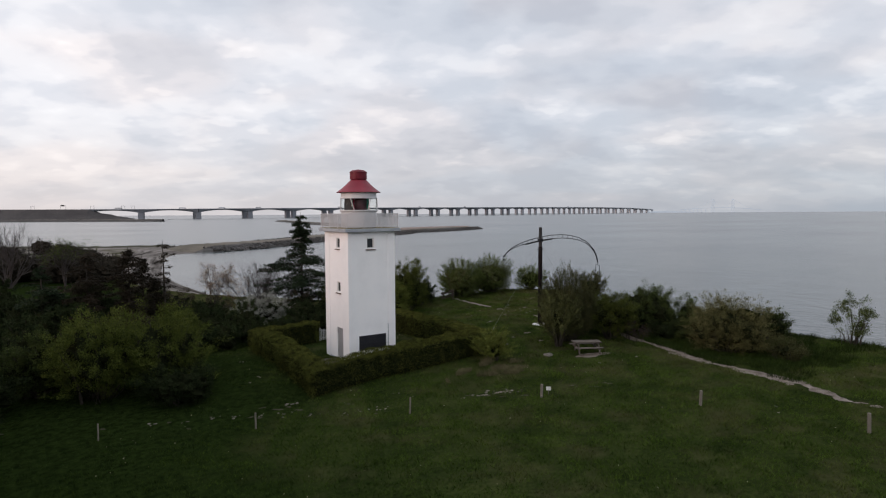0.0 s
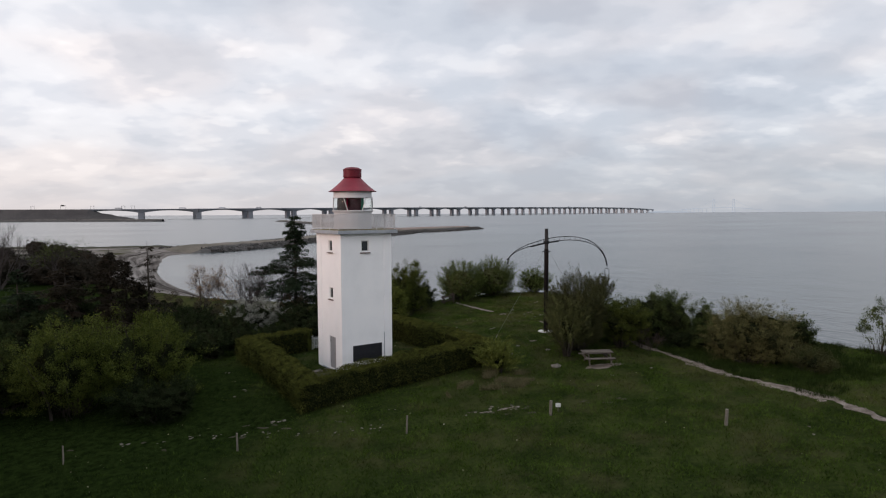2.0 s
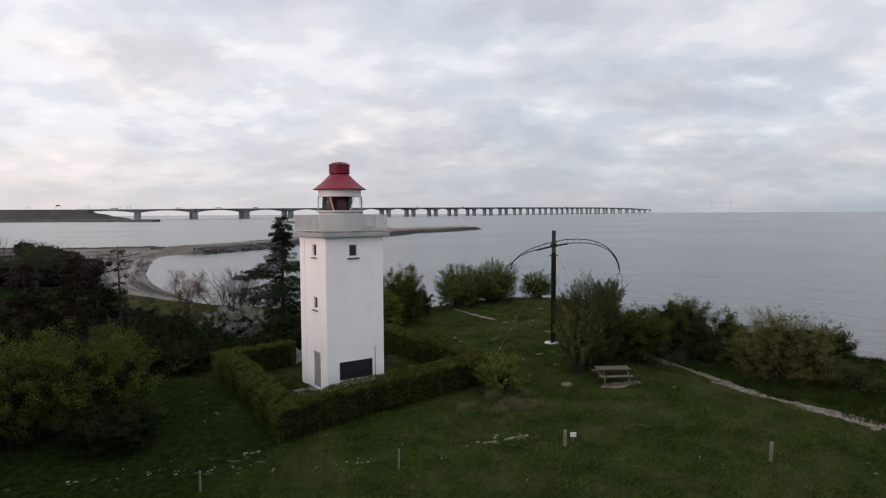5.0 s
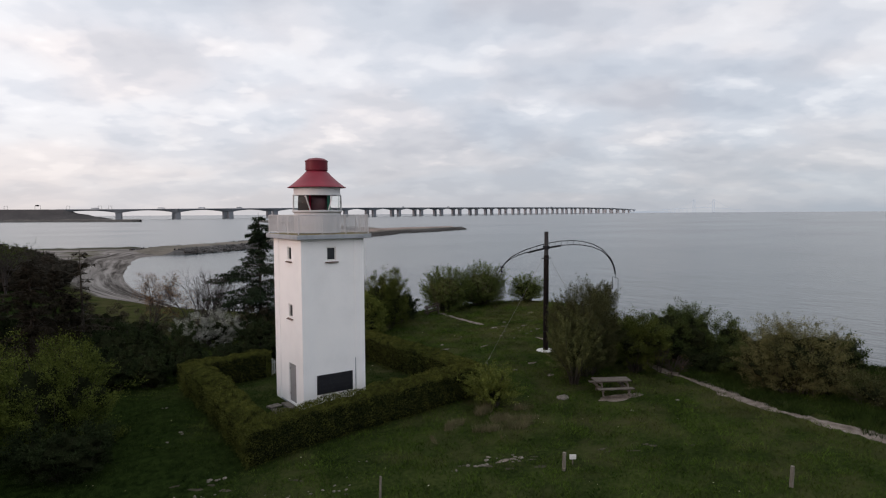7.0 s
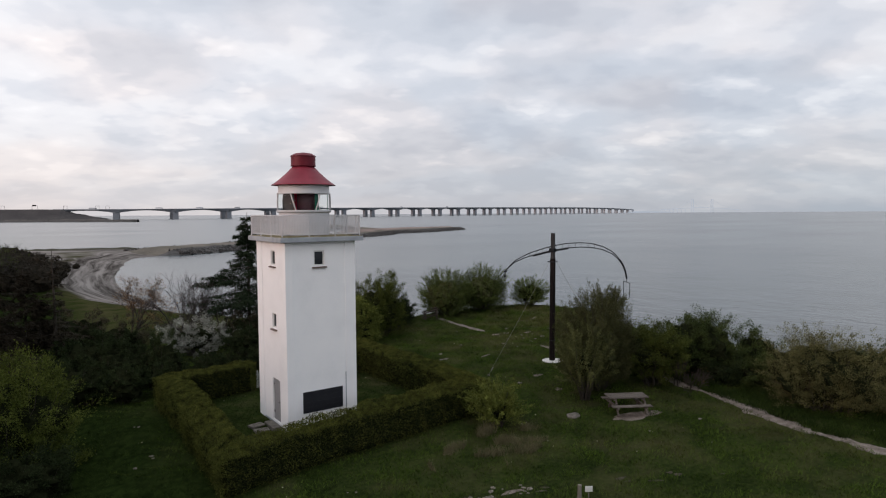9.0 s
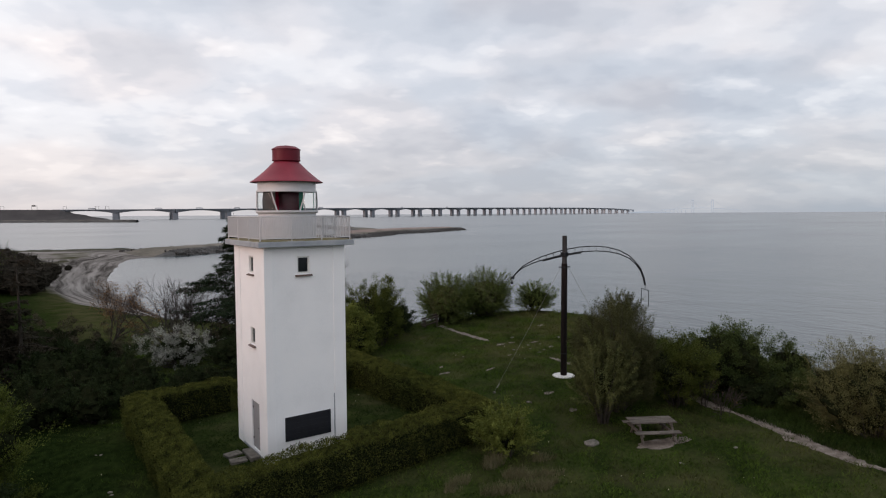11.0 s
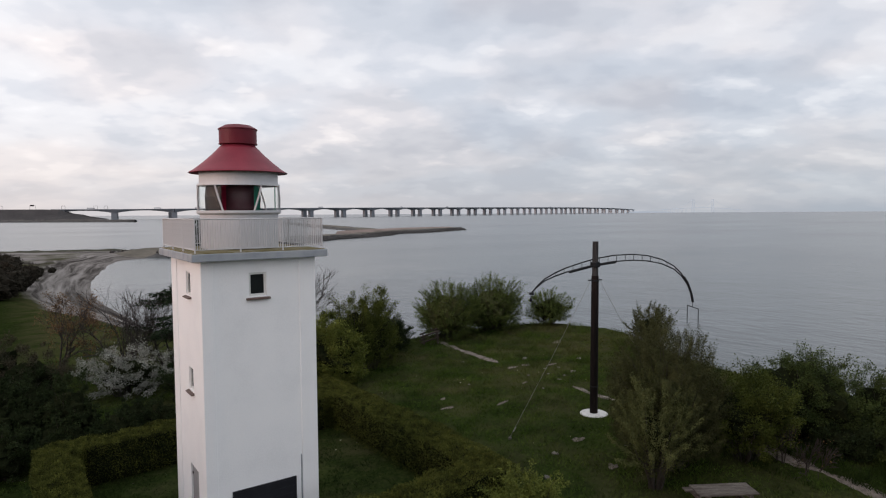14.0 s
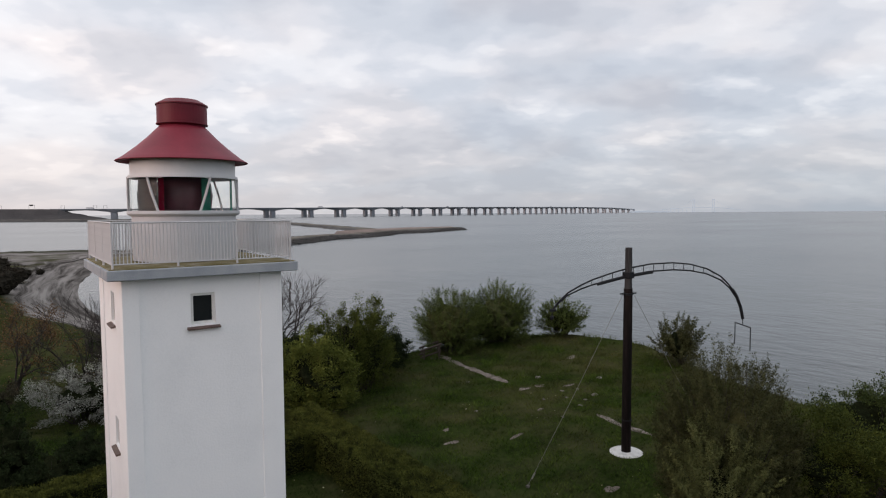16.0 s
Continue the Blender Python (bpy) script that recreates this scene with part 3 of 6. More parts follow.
def inside_distance(x, y):
    """Distance from the waterline: positive on land."""
    best = np.full(x.shape, 1e9)
    inside = np.zeros(x.shape, dtype=bool)
    for (ax, ay), (bx, by) in zip(COAST, np.roll(COAST, -1, 0)):
        dx, dy = bx - ax, by - ay
        t = np.clip(((x - ax) * dx + (y - ay) * dy) / (dx * dx + dy * dy), 0, 1)
        best = np.minimum(best, np.hypot(x - ax - t * dx, y - ay - t * dy))
        cross = (ay > y) != (by > y)
        inside ^= cross & (x < dx * (y - ay) / (dy if dy else 1e-9) + ax)
    return np.where(inside, best, -best)


def land(x, y):
    x, y = np.asarray(x, dtype=float), np.asarray(y, dtype=float)
    d = inside_distance(x, y)
    width = np.interp(y, [32, 70, 100], [4.5, 8, 14])
    t = np.clip(d / width, 0, 1)
    t = np.where(y < 40, t * t * (3 - 2 * t), t ** 1.15)
    z = SEA + (upland(x, y) - SEA) * t
    z = np.where(d < 0, np.maximum(SEA + 0.16 * d, -9), z)
    wave = np.sin(x * 0.9 + 1.3 * np.sin(y * 0.5)) * np.cos(y * 0.8 + 0.7 * np.sin(x * 0.6)) * 0.035 + np.sin(x * 0.23 + 2) * np.sin(y * 0.27 + 1) * 0.06
    return z + wave * np.clip(d / 6, 0, 1)


def h(x, y):
    return float(land(x, y))


def spaced(lo, hi, fine_lo, fine_hi, step):
    a = list(np.arange(fine_lo, fine_hi, step))
    s, v = step, fine_hi
    while v < hi:
        a.append(v)
        s *= 1.13
        v += s
    a.append(hi)
    s, v = step, fine_lo
    while v > lo:
        s *= 1.13
        v -= s
        a.insert(0, max(v, lo))
    return np.array(a)


gx = spaced(-1450, 700, -30, 42, 0.55)
gy = spaced(-1450, 720, -42, 42, 0.55)
GX, GY = np.meshgrid(gx, gy)
gv = np.stack([GX.ravel(), GY.ravel(), land(GX.ravel(), GY.ravel())], 1)
gi = np.arange(GX.size).reshape(GX.shape)
gf = np.stack([gi[:-1, :-1], gi[:-1, 1:], gi[1:, 1:], gi[1:, :-1]], -1).reshape(-1, 4)
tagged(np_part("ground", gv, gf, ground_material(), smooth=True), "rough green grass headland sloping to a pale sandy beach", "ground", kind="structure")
tagged(np_part("sea", [(-6500, -6500, SEA), (6500, -6500, SEA), (6500, 6500, SEA), (-6500, 6500, SEA)], [(0, 1, 2, 3)], sea_material()), "calm grey sea with fine ripples under clouds", "sea", kind="structure")


def ribbon(name, pts, width, mat, label, category, lift=0.012, seed=1, ragged=0.35):
    """A worn strip that follows the ground, with a ragged edge."""
    rng = np.random.default_rng(seed)
    p = np.array(pts, dtype=float)
    seg = np.hypot(*np.diff(p, axis=0).T)
    s = np.concatenate([[0], np.cumsum(seg)])
    n = max(8, int(s[-1] / 0.25))
    q = np.linspace(0, s[-1], n)
    x, y = np.interp(q, s, p[:, 0]), np.interp(q, s, p[:, 1])
    for _ in range(6):
        x[1:-1], y[1:-1] = (x[:-2] + 2 * x[1:-1] + x[2:]) / 4, (y[:-2] + 2 * y[1:-1] + y[2:]) / 4
    dx, dy = np.gradient(x), np.gradient(y)
    ln = np.hypot(dx, dy) + 1e-9
    nx, ny = -dy / ln, dx / ln
    rag = [1 + ragged * (0.6 * np.sin(q * f1 + a1) + 0.5 * np.sin(q * f2 + a2)) + rng.normal(0, 0.2, n) for f1, a1, f2, a2 in ((1.1, 0.3, 2.7, 1.9), (0.9, 2.1, 3.1, 0.4))]
    ends = np.clip(np.minimum(q, s[-1] - q) / 0.5, 0.15, 1)
    offs = np.stack([-width / 2 * rag[0] * ends, -width / 5 * rag[0] * ends, width / 5 * rag[1] * ends, width / 2 * rag[1] * ends], 1)
    vx, vy = x[:, None] + nx[:, None] * offs, y[:, None] + ny[:, None] * offs
    vz = land(vx.ravel(), vy.ravel()).reshape(vx.shape) + np.array([0.004, lift + 0.012, lift + 0.012, 0.004])
    v = np.stack([vx, vy, vz], -1).reshape(-1, 3)
    i = np.arange(n * 4).reshape(n, 4)
    f = np.stack([i[:-1, :-1], i[:-1, 1:], i[1:, 1:], i[1:, :-1]], -1).reshape(-1, 4)
    return tagged(np_part(name, v, f, mat, smooth=True), label, category, kind="structure")


def patch(x, y, rx, ry, rz, mat, seed, lift=0.02):
    """One irregular bare spot, a shallow dome."""
    rng = np.random.default_rng(seed)
    n = 18
    a = np.arange(n) * 2 * np.pi / n
    r = 1 + 0.22 * np.sin(2 * a + rng.uniform(0, 6)) + 0.16 * np.sin(3 * a + rng.uniform(0, 6)) + rng.normal(0, 0.08, n)
    c, s = math.cos(radians(rz)), math.sin(radians(rz))
    ex, ey = rx * r * np.cos(a), ry * r * np.sin(a)
    out = np.stack([x + c * ex - s * ey, y + s * ex + c * ey], 1)
    mid = np.stack([x + 0.6 * (c * ex - s * ey), y + 0.6 * (s * ex + c * ey)], 1)
    xy = np.concatenate([out, mid, [[x, y]]])
    z = land(xy[:, 0], xy[:, 1]) + np.concatenate([np.full(n, 0.003), np.full(n, lift), [lift + 0.008]])
    f = [(i, (i + 1) % n, n + (i + 1) % n, n + i) for i in range(n)] + [(n + i, n + (i + 1) % n, 2 * n, 2 * n) for i in range(n)]
    me = bpy.data.meshes.new("bare_patch")
    me.from_pydata(np.c_[xy, z].tolist(), [], [tuple(dict.fromkeys(q)) for q in f])
    me.materials.append(mat)
    for p in me.polygons:
        p.use_smooth = True
    return tagged(new("bare_patch", me), "worn spot of bare pale soil in the grass", "bare patch", kind="structure")


# ---- the far shore and the bridge ----
EYE0 = np.array((-11.0, -27.5))
FWD, RGT = np.array((0.5775, 0.8164)), np.array((0.8164, -0.5775))


def far(depth, side):
    p = EYE0 + depth * FWD + side * RGT
    return float(p[0]), float(p[1])


# the bridge's line: even spans that swing out of the shore's heading and then run straight
SPAN = 143.5
spans, depth, side = [], 1630.5, -1016.9
for n in range(30):
    heading = 33.5 + 33.3 * math.exp(-max(n - 1, 0) / 1.96)
    spans.append((depth, side, heading))
    depth += SPAN * math.cos(radians(heading))
    side += SPAN * math.sin(radians(heading))


def deck_z(i):
    return float(np.interp(i - 1, [0, 6, 14, 20, 24, 28], [22.6, 27.5, 32.5, 34.5, 32.5, 22.0]))


bridge = thing("road_and_rail_bridge", *far(spans[0][0], spans[0][1]), 0, "long low grey concrete bridge on pairs of piers across the sea", "bridge")
bo = Vector((*far(spans[0][0], spans[0][1]), 0))


def deck_point(i, off):
    d, s, hd = spans[i]
    x, y = far(d, s)
    v = np.cos(radians(hd)) * RGT - np.sin(radians(hd)) * FWD
    return Vector((x + off * float(v[0]), y + off * float(v[1]), 0)) - bo


for off, wide in ((-17, 17.0), (17, 20.0)):
    for i in range(len(spans) - 1):
        # a haunched box girder, deep over the piers
        a, b = deck_point(i, off), deck_point(i + 1, off)
        ax = (b - a).normalized()
        nn = Vector((-ax.y, ax.x, 0))
        bm = bmesh.new()
        rows = []
        for k in range(9):
            t = k / 8
            p = a.lerp(b, t)
            top = deck_z(i) * (1 - t) + deck_z(i + 1) * t
            deep = 3.8 + 7.0 * (2 * abs(t - 0.5)) ** 2.2
            rows.append([bm.verts.new((p + nn * w).to_tuple()[:2] + (z,)) for w, z in ((-wide / 2, top), (wide / 2, top), (wide / 2, top - 1.6), (wide / 3.4, top - deep), (-wide / 3.4, top - deep), (-wide / 2, top - 1.6))])
        for r0, r1 in zip(rows, rows[1:]):
            for k in range(6):
                bm.faces.new((r0[k], r0[(k + 1) % 6], r1[(k + 1) % 6], r1[k]))
        bm.faces.new(rows[0])
        bm.faces.new(rows[-1][::-1])
        bmesh.ops.recalc_face_normals(bm, faces=bm.faces)
        part("girder_span", bm, M_BRIDGE if i < 14 else M_BRIDGE_HAZED if i < 24 else M_BRIDGE_HAZED_END, bridge)
    for i in range(len(spans)):
        p = deck_point(i, off)
        hd = math.atan2(*(deck_point(min(i + 1, len(spans) - 1), off) - deck_point(max(i - 1, 0), off)).to_tuple()[:2][::-1])
        bm = box(-7.0, 7.0, -5.2, 5.2, SEA - 3, deck_z(i) - 10.0)
        add_box(bm, -7.2, 7.2, -6.0, 6.0, SEA - 3, SEA + 2.4)
        bmesh.ops.rotate(bm, cent=(0, 0, 0), matrix=Matrix.Rotation(hd, 3, "Z"), verts=bm.verts)
        bmesh.ops.translate(bm, vec=p, verts=bm.verts)
        part("pier", bm, M_BRIDGE if i < 14 else M_BRIDGE_HAZED if i < 24 else M_BRIDGE_HAZED_END, bridge)

# lorries and signal gantries on the deck
for n, (i, t, length) in enumerate(((0, 0.62, 18), (1, 0.72, 18), (2, 0.45, 18), (3, 0.2, 16), (5, 0.3, 18), (8, 0.2, 12), (10, 0.4, 14), (17, 0.9, 22))):
    a, b = deck_point(i, 15), deck_point(i + 1, 15)
    p = a.lerp(b, t) + bo
    z = deck_z(i) * (1 - t) + deck_z(i + 1) * t
    ang = math.degrees(math.atan2(b.y - a.y, b.x - a.x))
    truck = thing("lorry", p.x, p.y, z, "pale box lorry driving on the bridge deck", "lorry", "lorries on the bridge", ang)
    part("cargo_box", box(-length / 2, length / 2 - 2.6, -1.3, 1.3, 1.0, 3.9, 0.1), M_LORRY, truck)
    part("cab", box(length / 2 - 2.4, length / 2, -1.2, 1.2, 0.6, 3.2, 0.2), M_LORRY, truck)
    for wx in (-length / 2 + 1.2, length / 2 - 1.2):
        for wy in (-1.1, 1.1):
            bm = tube([(wx, wy - 0.15, 0.5), (wx, wy + 0.15, 0.5)], 0.5, sides=10)
            part("wheel", bm, M_IRON, truck)

# the embankment that carries the road to the first span
hd0 = radians(66.8)


def back_point(s, off):
    d, q = 1687 - s * math.cos(hd0), -885 - s * math.sin(hd0)
    d -= off * math.sin(hd0)
    q += off * math.cos(hd0)
    return far(d, q)


bm = bmesh.new()
rows = []
for s, top in ((14, -5.5), (24, -2.6), (44, 1.0), (62, 3.4), (78, 8.6), (102, 12.0), (114, 17.5), (124, 21.6), (160, 22.3), (350, 22.4), (600, 22.4), (1100, 22.4)):
    rows.append([bm.verts.new((*back_point(s, o), z)) for o, z in ((-100, SEA - 2), (-32, top), (32, top), (60, top * 0.45 + SEA * 0.55), (100, SEA - 2))])
for r0, r1 in zip(rows, rows[1:]):
    for k in range(4):
        bm.faces.new((r0[k], r0[k + 1], r1[k + 1], r1[k]))
bmesh.ops.recalc_face_normals(bm, faces=bm.faces)
tagged(part("embankment", bm, M_EMBANK, None, smooth=False), "dark grassy road embankment at the bridge end", "embankment", kind="structure")
for s in (20, 44, 118, 186, 255):
    x, y = back_point(s, 8)
    gantry = thing("road_gantry", x, y, 22.0, "thin steel gantry over the road on the embankment", "gantry", "gantries along the road", 48)
    big_one = s == 186
    reach = 8.0 if big_one else 5.0
    for o in (-reach, reach):
        part("post", tube([(0, o, -0.3), (0, o, 9.5 + big_one)], 0.3, sides=6), M_IRON, gantry)
    part("cross_beam", box(-0.35, 0.35, -reach - 0.3, reach + 0.3, 9.0 + big_one, 9.5 + 1.0 * big_one), M_IRON, gantry)
    if big_one:
        part("sign_board", box(-0.7, -0.36, -4.5, 6.5, 8.6, 12.2, 0.05), M_IRON, gantry)


# a low bank of dark beach grass along the outer edge of the spit's root
bm = bmesh.new()
rows = []
crest = [(-60, 298), (-30, 283), (-2, 257), (10, 253), (26, 250), (40, 245), (47, 236), (50, 226)]
for k in range(57):
    i, f = min(k // 8, 6), k / 8 - min(k // 8, 6)
    p = Vector((*crest[i], 0)).lerp(Vector((*crest[i + 1], 0)), f)
    across = Vector((crest[i + 1][1] - crest[i][1], crest[i][0] - crest[i + 1][0], 0)).normalized()
    tops = -3.5 - 1.6 * max(0, (k - 32) / 24) + 0.5 * noise.noise(Vector((k * 0.37, 2, 0))) + 0.3 * noise.noise(Vector((k * 0.9, 5, 0)))
    rows.append([bm.verts.new((p.x + across.x * o, p.y + across.y * o, z)) for o, z in ((-7, SEA - 1), (-3, tops - 0.8), (0, tops), (3.5, tops - 0.7), (8, SEA - 1))])
for r0, r1 in zip(rows, rows[1:]):
    for k in range(4):
        bm.faces.new((r0[k], r0[k + 1], r1[k + 1], r1[k]))
bmesh.ops.recalc_face_normals(bm, faces=bm.faces)
tagged(part("beach_bank", bm, M_BANK, None, smooth=True), "low bank of dark beach grass behind the sand", "bank", kind="structure")


def causeway(name, pts, half, top, mat_top, mat_side, label, rocks, seed, rock_size=0.6):
    """A rubble breakwater: a bank with a flat crown and tumbled rocks down both sides."""
    rng = np.random.default_rng(seed)
    p = np.array(pts, dtype=float)
    s = np.concatenate([[0], np.cumsum(np.hypot(*np.diff(p[:, :2], axis=0).T))])
    n = int(s[-1] / 5) + 2
    q = np.linspace(0, s[-1], n)
    x, y = np.interp(q, s, p[:, 0]), np.interp(q, s, p[:, 1])
    dx, dy = np.gradient(x), np.gradient(y)
    ln = np.hypot(dx, dy)
    nx, ny = -dy / ln, dx / ln
    hw = half * (1 + 0.12 * np.sin(q * 0.07) + rng.normal(0, 0.05, n)) * np.clip((s[-1] - q) / 12 + 0.3, 0.3, 1)
    zt = top + 0.25 * np.sin(q * 0.05) + rng.normal(0, 0.08, n)
    cols = []
    for o, z in ((-2.6, SEA - 1.5 + 0 * zt), (-1.7, SEA + 0.5 + 0 * zt), (-1.0, zt - 0.35), (0.0, zt), (1.0, zt - 0.35), (1.7, SEA + 0.5 + 0 * zt), (2.6, SEA - 1.5 + 0 * zt)):
        cols.append(np.stack([x + nx * hw * o, y + ny * hw * o, z + rng.normal(0, 0.1, n) - 2.8 * np.clip(1 - q / 18, 0, 1)], 1))
    v = np.stack(cols, 1)
    i = np.arange(n * 7).reshape(n, 7)
    f = np.stack([i[:-1, :-1], i[:-1, 1:], i[1:, 1:], i[1:, :-1]], -1)
    ob = thing(name, x[0], y[0], 0, label, "breakwater")
    vv = v.reshape(-1, 3) - np.array([x[0], y[0], 0])
    np_part("crown", vv, f[:, 2:4].reshape(-1, 4), mat_top, ob)
    np_part("rubble_bank", vv, np.concatenate([f[:, :2].reshape(-1, 4), f[:, 4:].reshape(-1, 4)]), mat_side, ob)
    m = rocks
    k = rng.uniform(2.5, n - 1.001, m)
    k0 = k.astype(int)
    sd = np.where(rng.random(m) < 0.72, -1.0, 1.0)
    o = rng.uniform(0.95, 2.05, m)
    c = np.stack([np.interp(k, np.arange(n), x) + nx[k0] * hw[k0] * o * sd, np.interp(k, np.arange(n), y) + ny[k0] * hw[k0] * o * sd, np.interp(o, [1, 2.1], [top - 0.3, SEA + 0.1])], 1) - np.array([x[0], y[0], 0])
    base = np.array([(1, 0, 0), (-1, 0, 0), (0, 1, 0), (0, -1, 0), (0, 0, 1), (0, 0, -1)], dtype=float)
    tri = np.array([(0, 2, 4), (2, 1, 4), (1, 3, 4), (3, 0, 4), (2, 0, 5), (1, 2, 5), (3, 1, 5), (0, 3, 5)])
    rv = (base[None] * rng.uniform(0.5, 1.2, (m, 6, 1)) * (rock_size * rng.uniform(0.5, 1.4, m))[:, None, None] + rng.normal(0, 0.15, (m, 6, 3)) + c[:, None, :]).reshape(-1, 3)
    rf = (tri[None] + 6 * np.arange(m)[:, None, None]).reshape(-1, 3)
    tagged(np_part("rock_fill", rv, rf, mat_side, ob), "tumbled dark rocks", kind="stuff")
    return ob


causeway("breakwater", [(22, 206), (35, 217), (64, 235), (92, 262), (118, 287), (140, 304), (163, 315), (205, 353), (233, 361), (274, 384), (303, 398)], 7.5, -2.6, M_SPIT, M_ROCK, "low rubble breakwater with dry grass on its crown", 4600, 11, 0.42)
causeway("breakwater", [(214, 388), (228, 416), (244, 490), (262, 582), (290, 720), (338, 985), (346, 1010)], 6.0, -2.6, M_SPIT, M_ROCK, "thin far breakwater of dark rocks", 700, 12)
causeway("breakwater", [(-140, 1470), (-17, 1392), (68, 1325), (150, 1240), (188, 1205)], 9.0, -0.4, M_SPIT, M_ROCK, "low harbour mole before the embankment", 300, 13)
# the flat sandy spit where both breakwaters meet
bm = bmesh.new()
near = [(150, 308), (192, 342), (238, 364), (296, 394)]
away = [(196, 396), (226, 416), (268, 432), (302, 404)]
ra = [bm.verts.new((x, y, -2.9)) for x, y in near]
rb = [bm.verts.new(((a[0] + b[0]) / 2, (a[1] + b[1]) / 2, -2.2)) for a, b in zip(near, away)]
rc = [bm.verts.new((x, y, -3.6)) for x, y in away]
rd = [bm.verts.new((x + 8, y + 14, SEA - 1)) for x, y in away]
for r0, r1 in ((ra, rb), (rb, rc), (rc, rd)):
    for i in range(3):
        bm.faces.new((r0[i], r0[i + 1], r1[i + 1], r1[i]))
bmesh.ops.recalc_face_normals(bm, faces=bm.faces)
tagged(part("sand_spit", bm, M_SPITSAND, None, smooth=True), "flat brown gravel spit between the breakwaters", "spit", kind="structure")

# the hazy suspension bridge on the horizon
D = 4850.0


def haze_at(u, z):
    x, y = far(D, (u - 820) / 1098 * D)
    return Vector((x, y, z))


susp = thing("suspension_bridge", *haze_at(1278, 0).to_tuple()[:2], 0, "pale hazy suspension bridge with two tall pylons far off", "bridge")
so = haze_at(1278, 0)
for u in (1261.5, 1296):
    bm = bmesh.new()
    for du in (-2.0, 2.0):
        a, b = haze_at(u + du, SEA) - so, haze_at(u + du * 0.7, 99) - so
        add_tube(bm, [a, b], 3.2, 2.4, 6)
    for z in (45, 92):
        add_tube(bm, [haze_at(u - 1.8, z) - so, haze_at(u + 1.8, z) - so], 2.2, 2.2, 6)
    part("pylon", bm, M_PALEHAZE, susp)
part("deck", tube([haze_at(1205, 18) - so, haze_at(1250, 30) - so, haze_at(1278, 33) - so, haze_at(1310, 28) - so, haze_at(1345, 14) - so], 2.6, sides=6), M_PALEHAZE, susp)
part("main_cable", tube([haze_at(1261.5 + 34.5 * k / 12, 40 + 55 * (2 * abs(k / 12 - 0.5)) ** 2) - so for k in range(13)], 0.9, sides=5), M_PALEHAZE, susp)
part("main_cable", tube([haze_at(1225, 24) - so, haze_at(1245, 55) - so, haze_at(1261.5, 96) - so], 0.9, sides=5), M_PALEHAZE, susp)
part("main_cable", tube([haze_at(1296, 96) - so, haze_at(1312, 55) - so, haze_at(1332, 20) - so], 0.9, sides=5), M_PALEHAZE, susp)
for u in (1207, 1214, 1221, 1228, 1235, 1242, 1249):
    part("approach_pier", tube([haze_at(u, SEA) - so, haze_at(u, 20) - so], 3.0, sides=6), M_PALEHAZE, susp)
bm = bmesh.new()
rows = []
for u, z in ((1142, -4), (1150, 2), (1165, 7), (1182, 11), (1196, 8), (1212, 5), (1230, -3)):
    rows.append((bm.verts.new(haze_at(u, SEA - 2)), bm.verts.new(haze_at(u, z)), bm.verts.new(haze_at(u, z) + Vector((40, 60, 0)))))
for r0, r1 in zip(rows, rows[1:]):
    for k in range(2):
        bm.faces.new((r0[k], r0[k + 1], r1[k + 1], r1[k]))
tagged(part("far_island", bm, M_PALEHAZE), "low hazy island on the horizon", "island", kind="structure")

# ---- the lighthouse ----
W, DP, HB = 3.45, 3.74, 8.51
light = thing("lighthouse", -0.03, 0, 0, "white square lighthouse with red lantern roof behind a hedge", "lighthouse")
SLOTS = {"south": [(1.37, 1.90, 7.41, 8.11)], "west": [(1.33, 1.86, 7.41, 8.11), (1.30, 1.83, 4.48, 5.18), (0.99, 1.92, 0.10, 2.10)]}


def wall_with_holes(along, holes, depth=0.32, recess=0.028):
    """A wall between the corner pilasters, pierced by the openings."""
    bm = bmesh.new()
    us = sorted({0.33, W - 0.52 if along == "x" else DP - 0.69, *(v for q in holes for v in q[:2])})
    zs = sorted({0.0, HB, *(v for q in holes for v in q[2:])})
    for u0, u1 in zip(us, us[1:]):
        for z0, z1 in zip(zs, zs[1:]):
            uc, zc = (u0 + u1) / 2, (z0 + z1) / 2
            if any(q[0] < uc < q[1] and q[2] < zc < q[3] for q in holes):
                continue
            if along == "x":
                add_box(bm, u0, u1, recess, depth, z0, z1)
            else:
                add_box(bm, recess, depth, u0, u1, z0, z1)
    bmesh.ops.remove_doubles(bm, verts=bm.verts, dist=0.0005)
    return bm


part("south_wall", wall_with_holes("x", SLOTS["south"]), M_PLASTER, light)
part("west_wall", wall_with_holes("y", SLOTS["west"]), M_PLASTER, light)
part("north_wall", box(0.5, W - 0.5, DP - 0.32, DP - 0.045, 0, HB), M_PLASTER, light)
part("east_wall", box(W - 0.32, W - 0.045, 0.5, DP - 0.69, 0, HB), M_PLASTER, light)
for x0, x1, y0, y1 in ((0, 0.34, 0, 0.34), (W - 0.53, W, 0, 0.5), (0, 0.5, DP - 0.70, DP), (W - 0.5, W, DP - 0.70, DP)):
    part("corner_pilaster", box(x0, x1, y0, y1, -0.45, HB, 0.012), M_PLASTER, light)
part("plinth", box(0.01, W - 0.01, 0.012, DP - 0.01, -0.7, -0.02), M_CONCRETE, light)
part("floor_slab", box(0.33, W - 0.33, 0.33, DP - 0.33, -0.1, 0.02), M_CONCRETE, light)
bm = box(-0.30, W + 0.30, -0.30, DP + 0.30, HB + 0.002, HB + 0.22, 0.015)
part("gallery_slab", bm, M_CONCRETE, light, "grey concrete gallery slab")
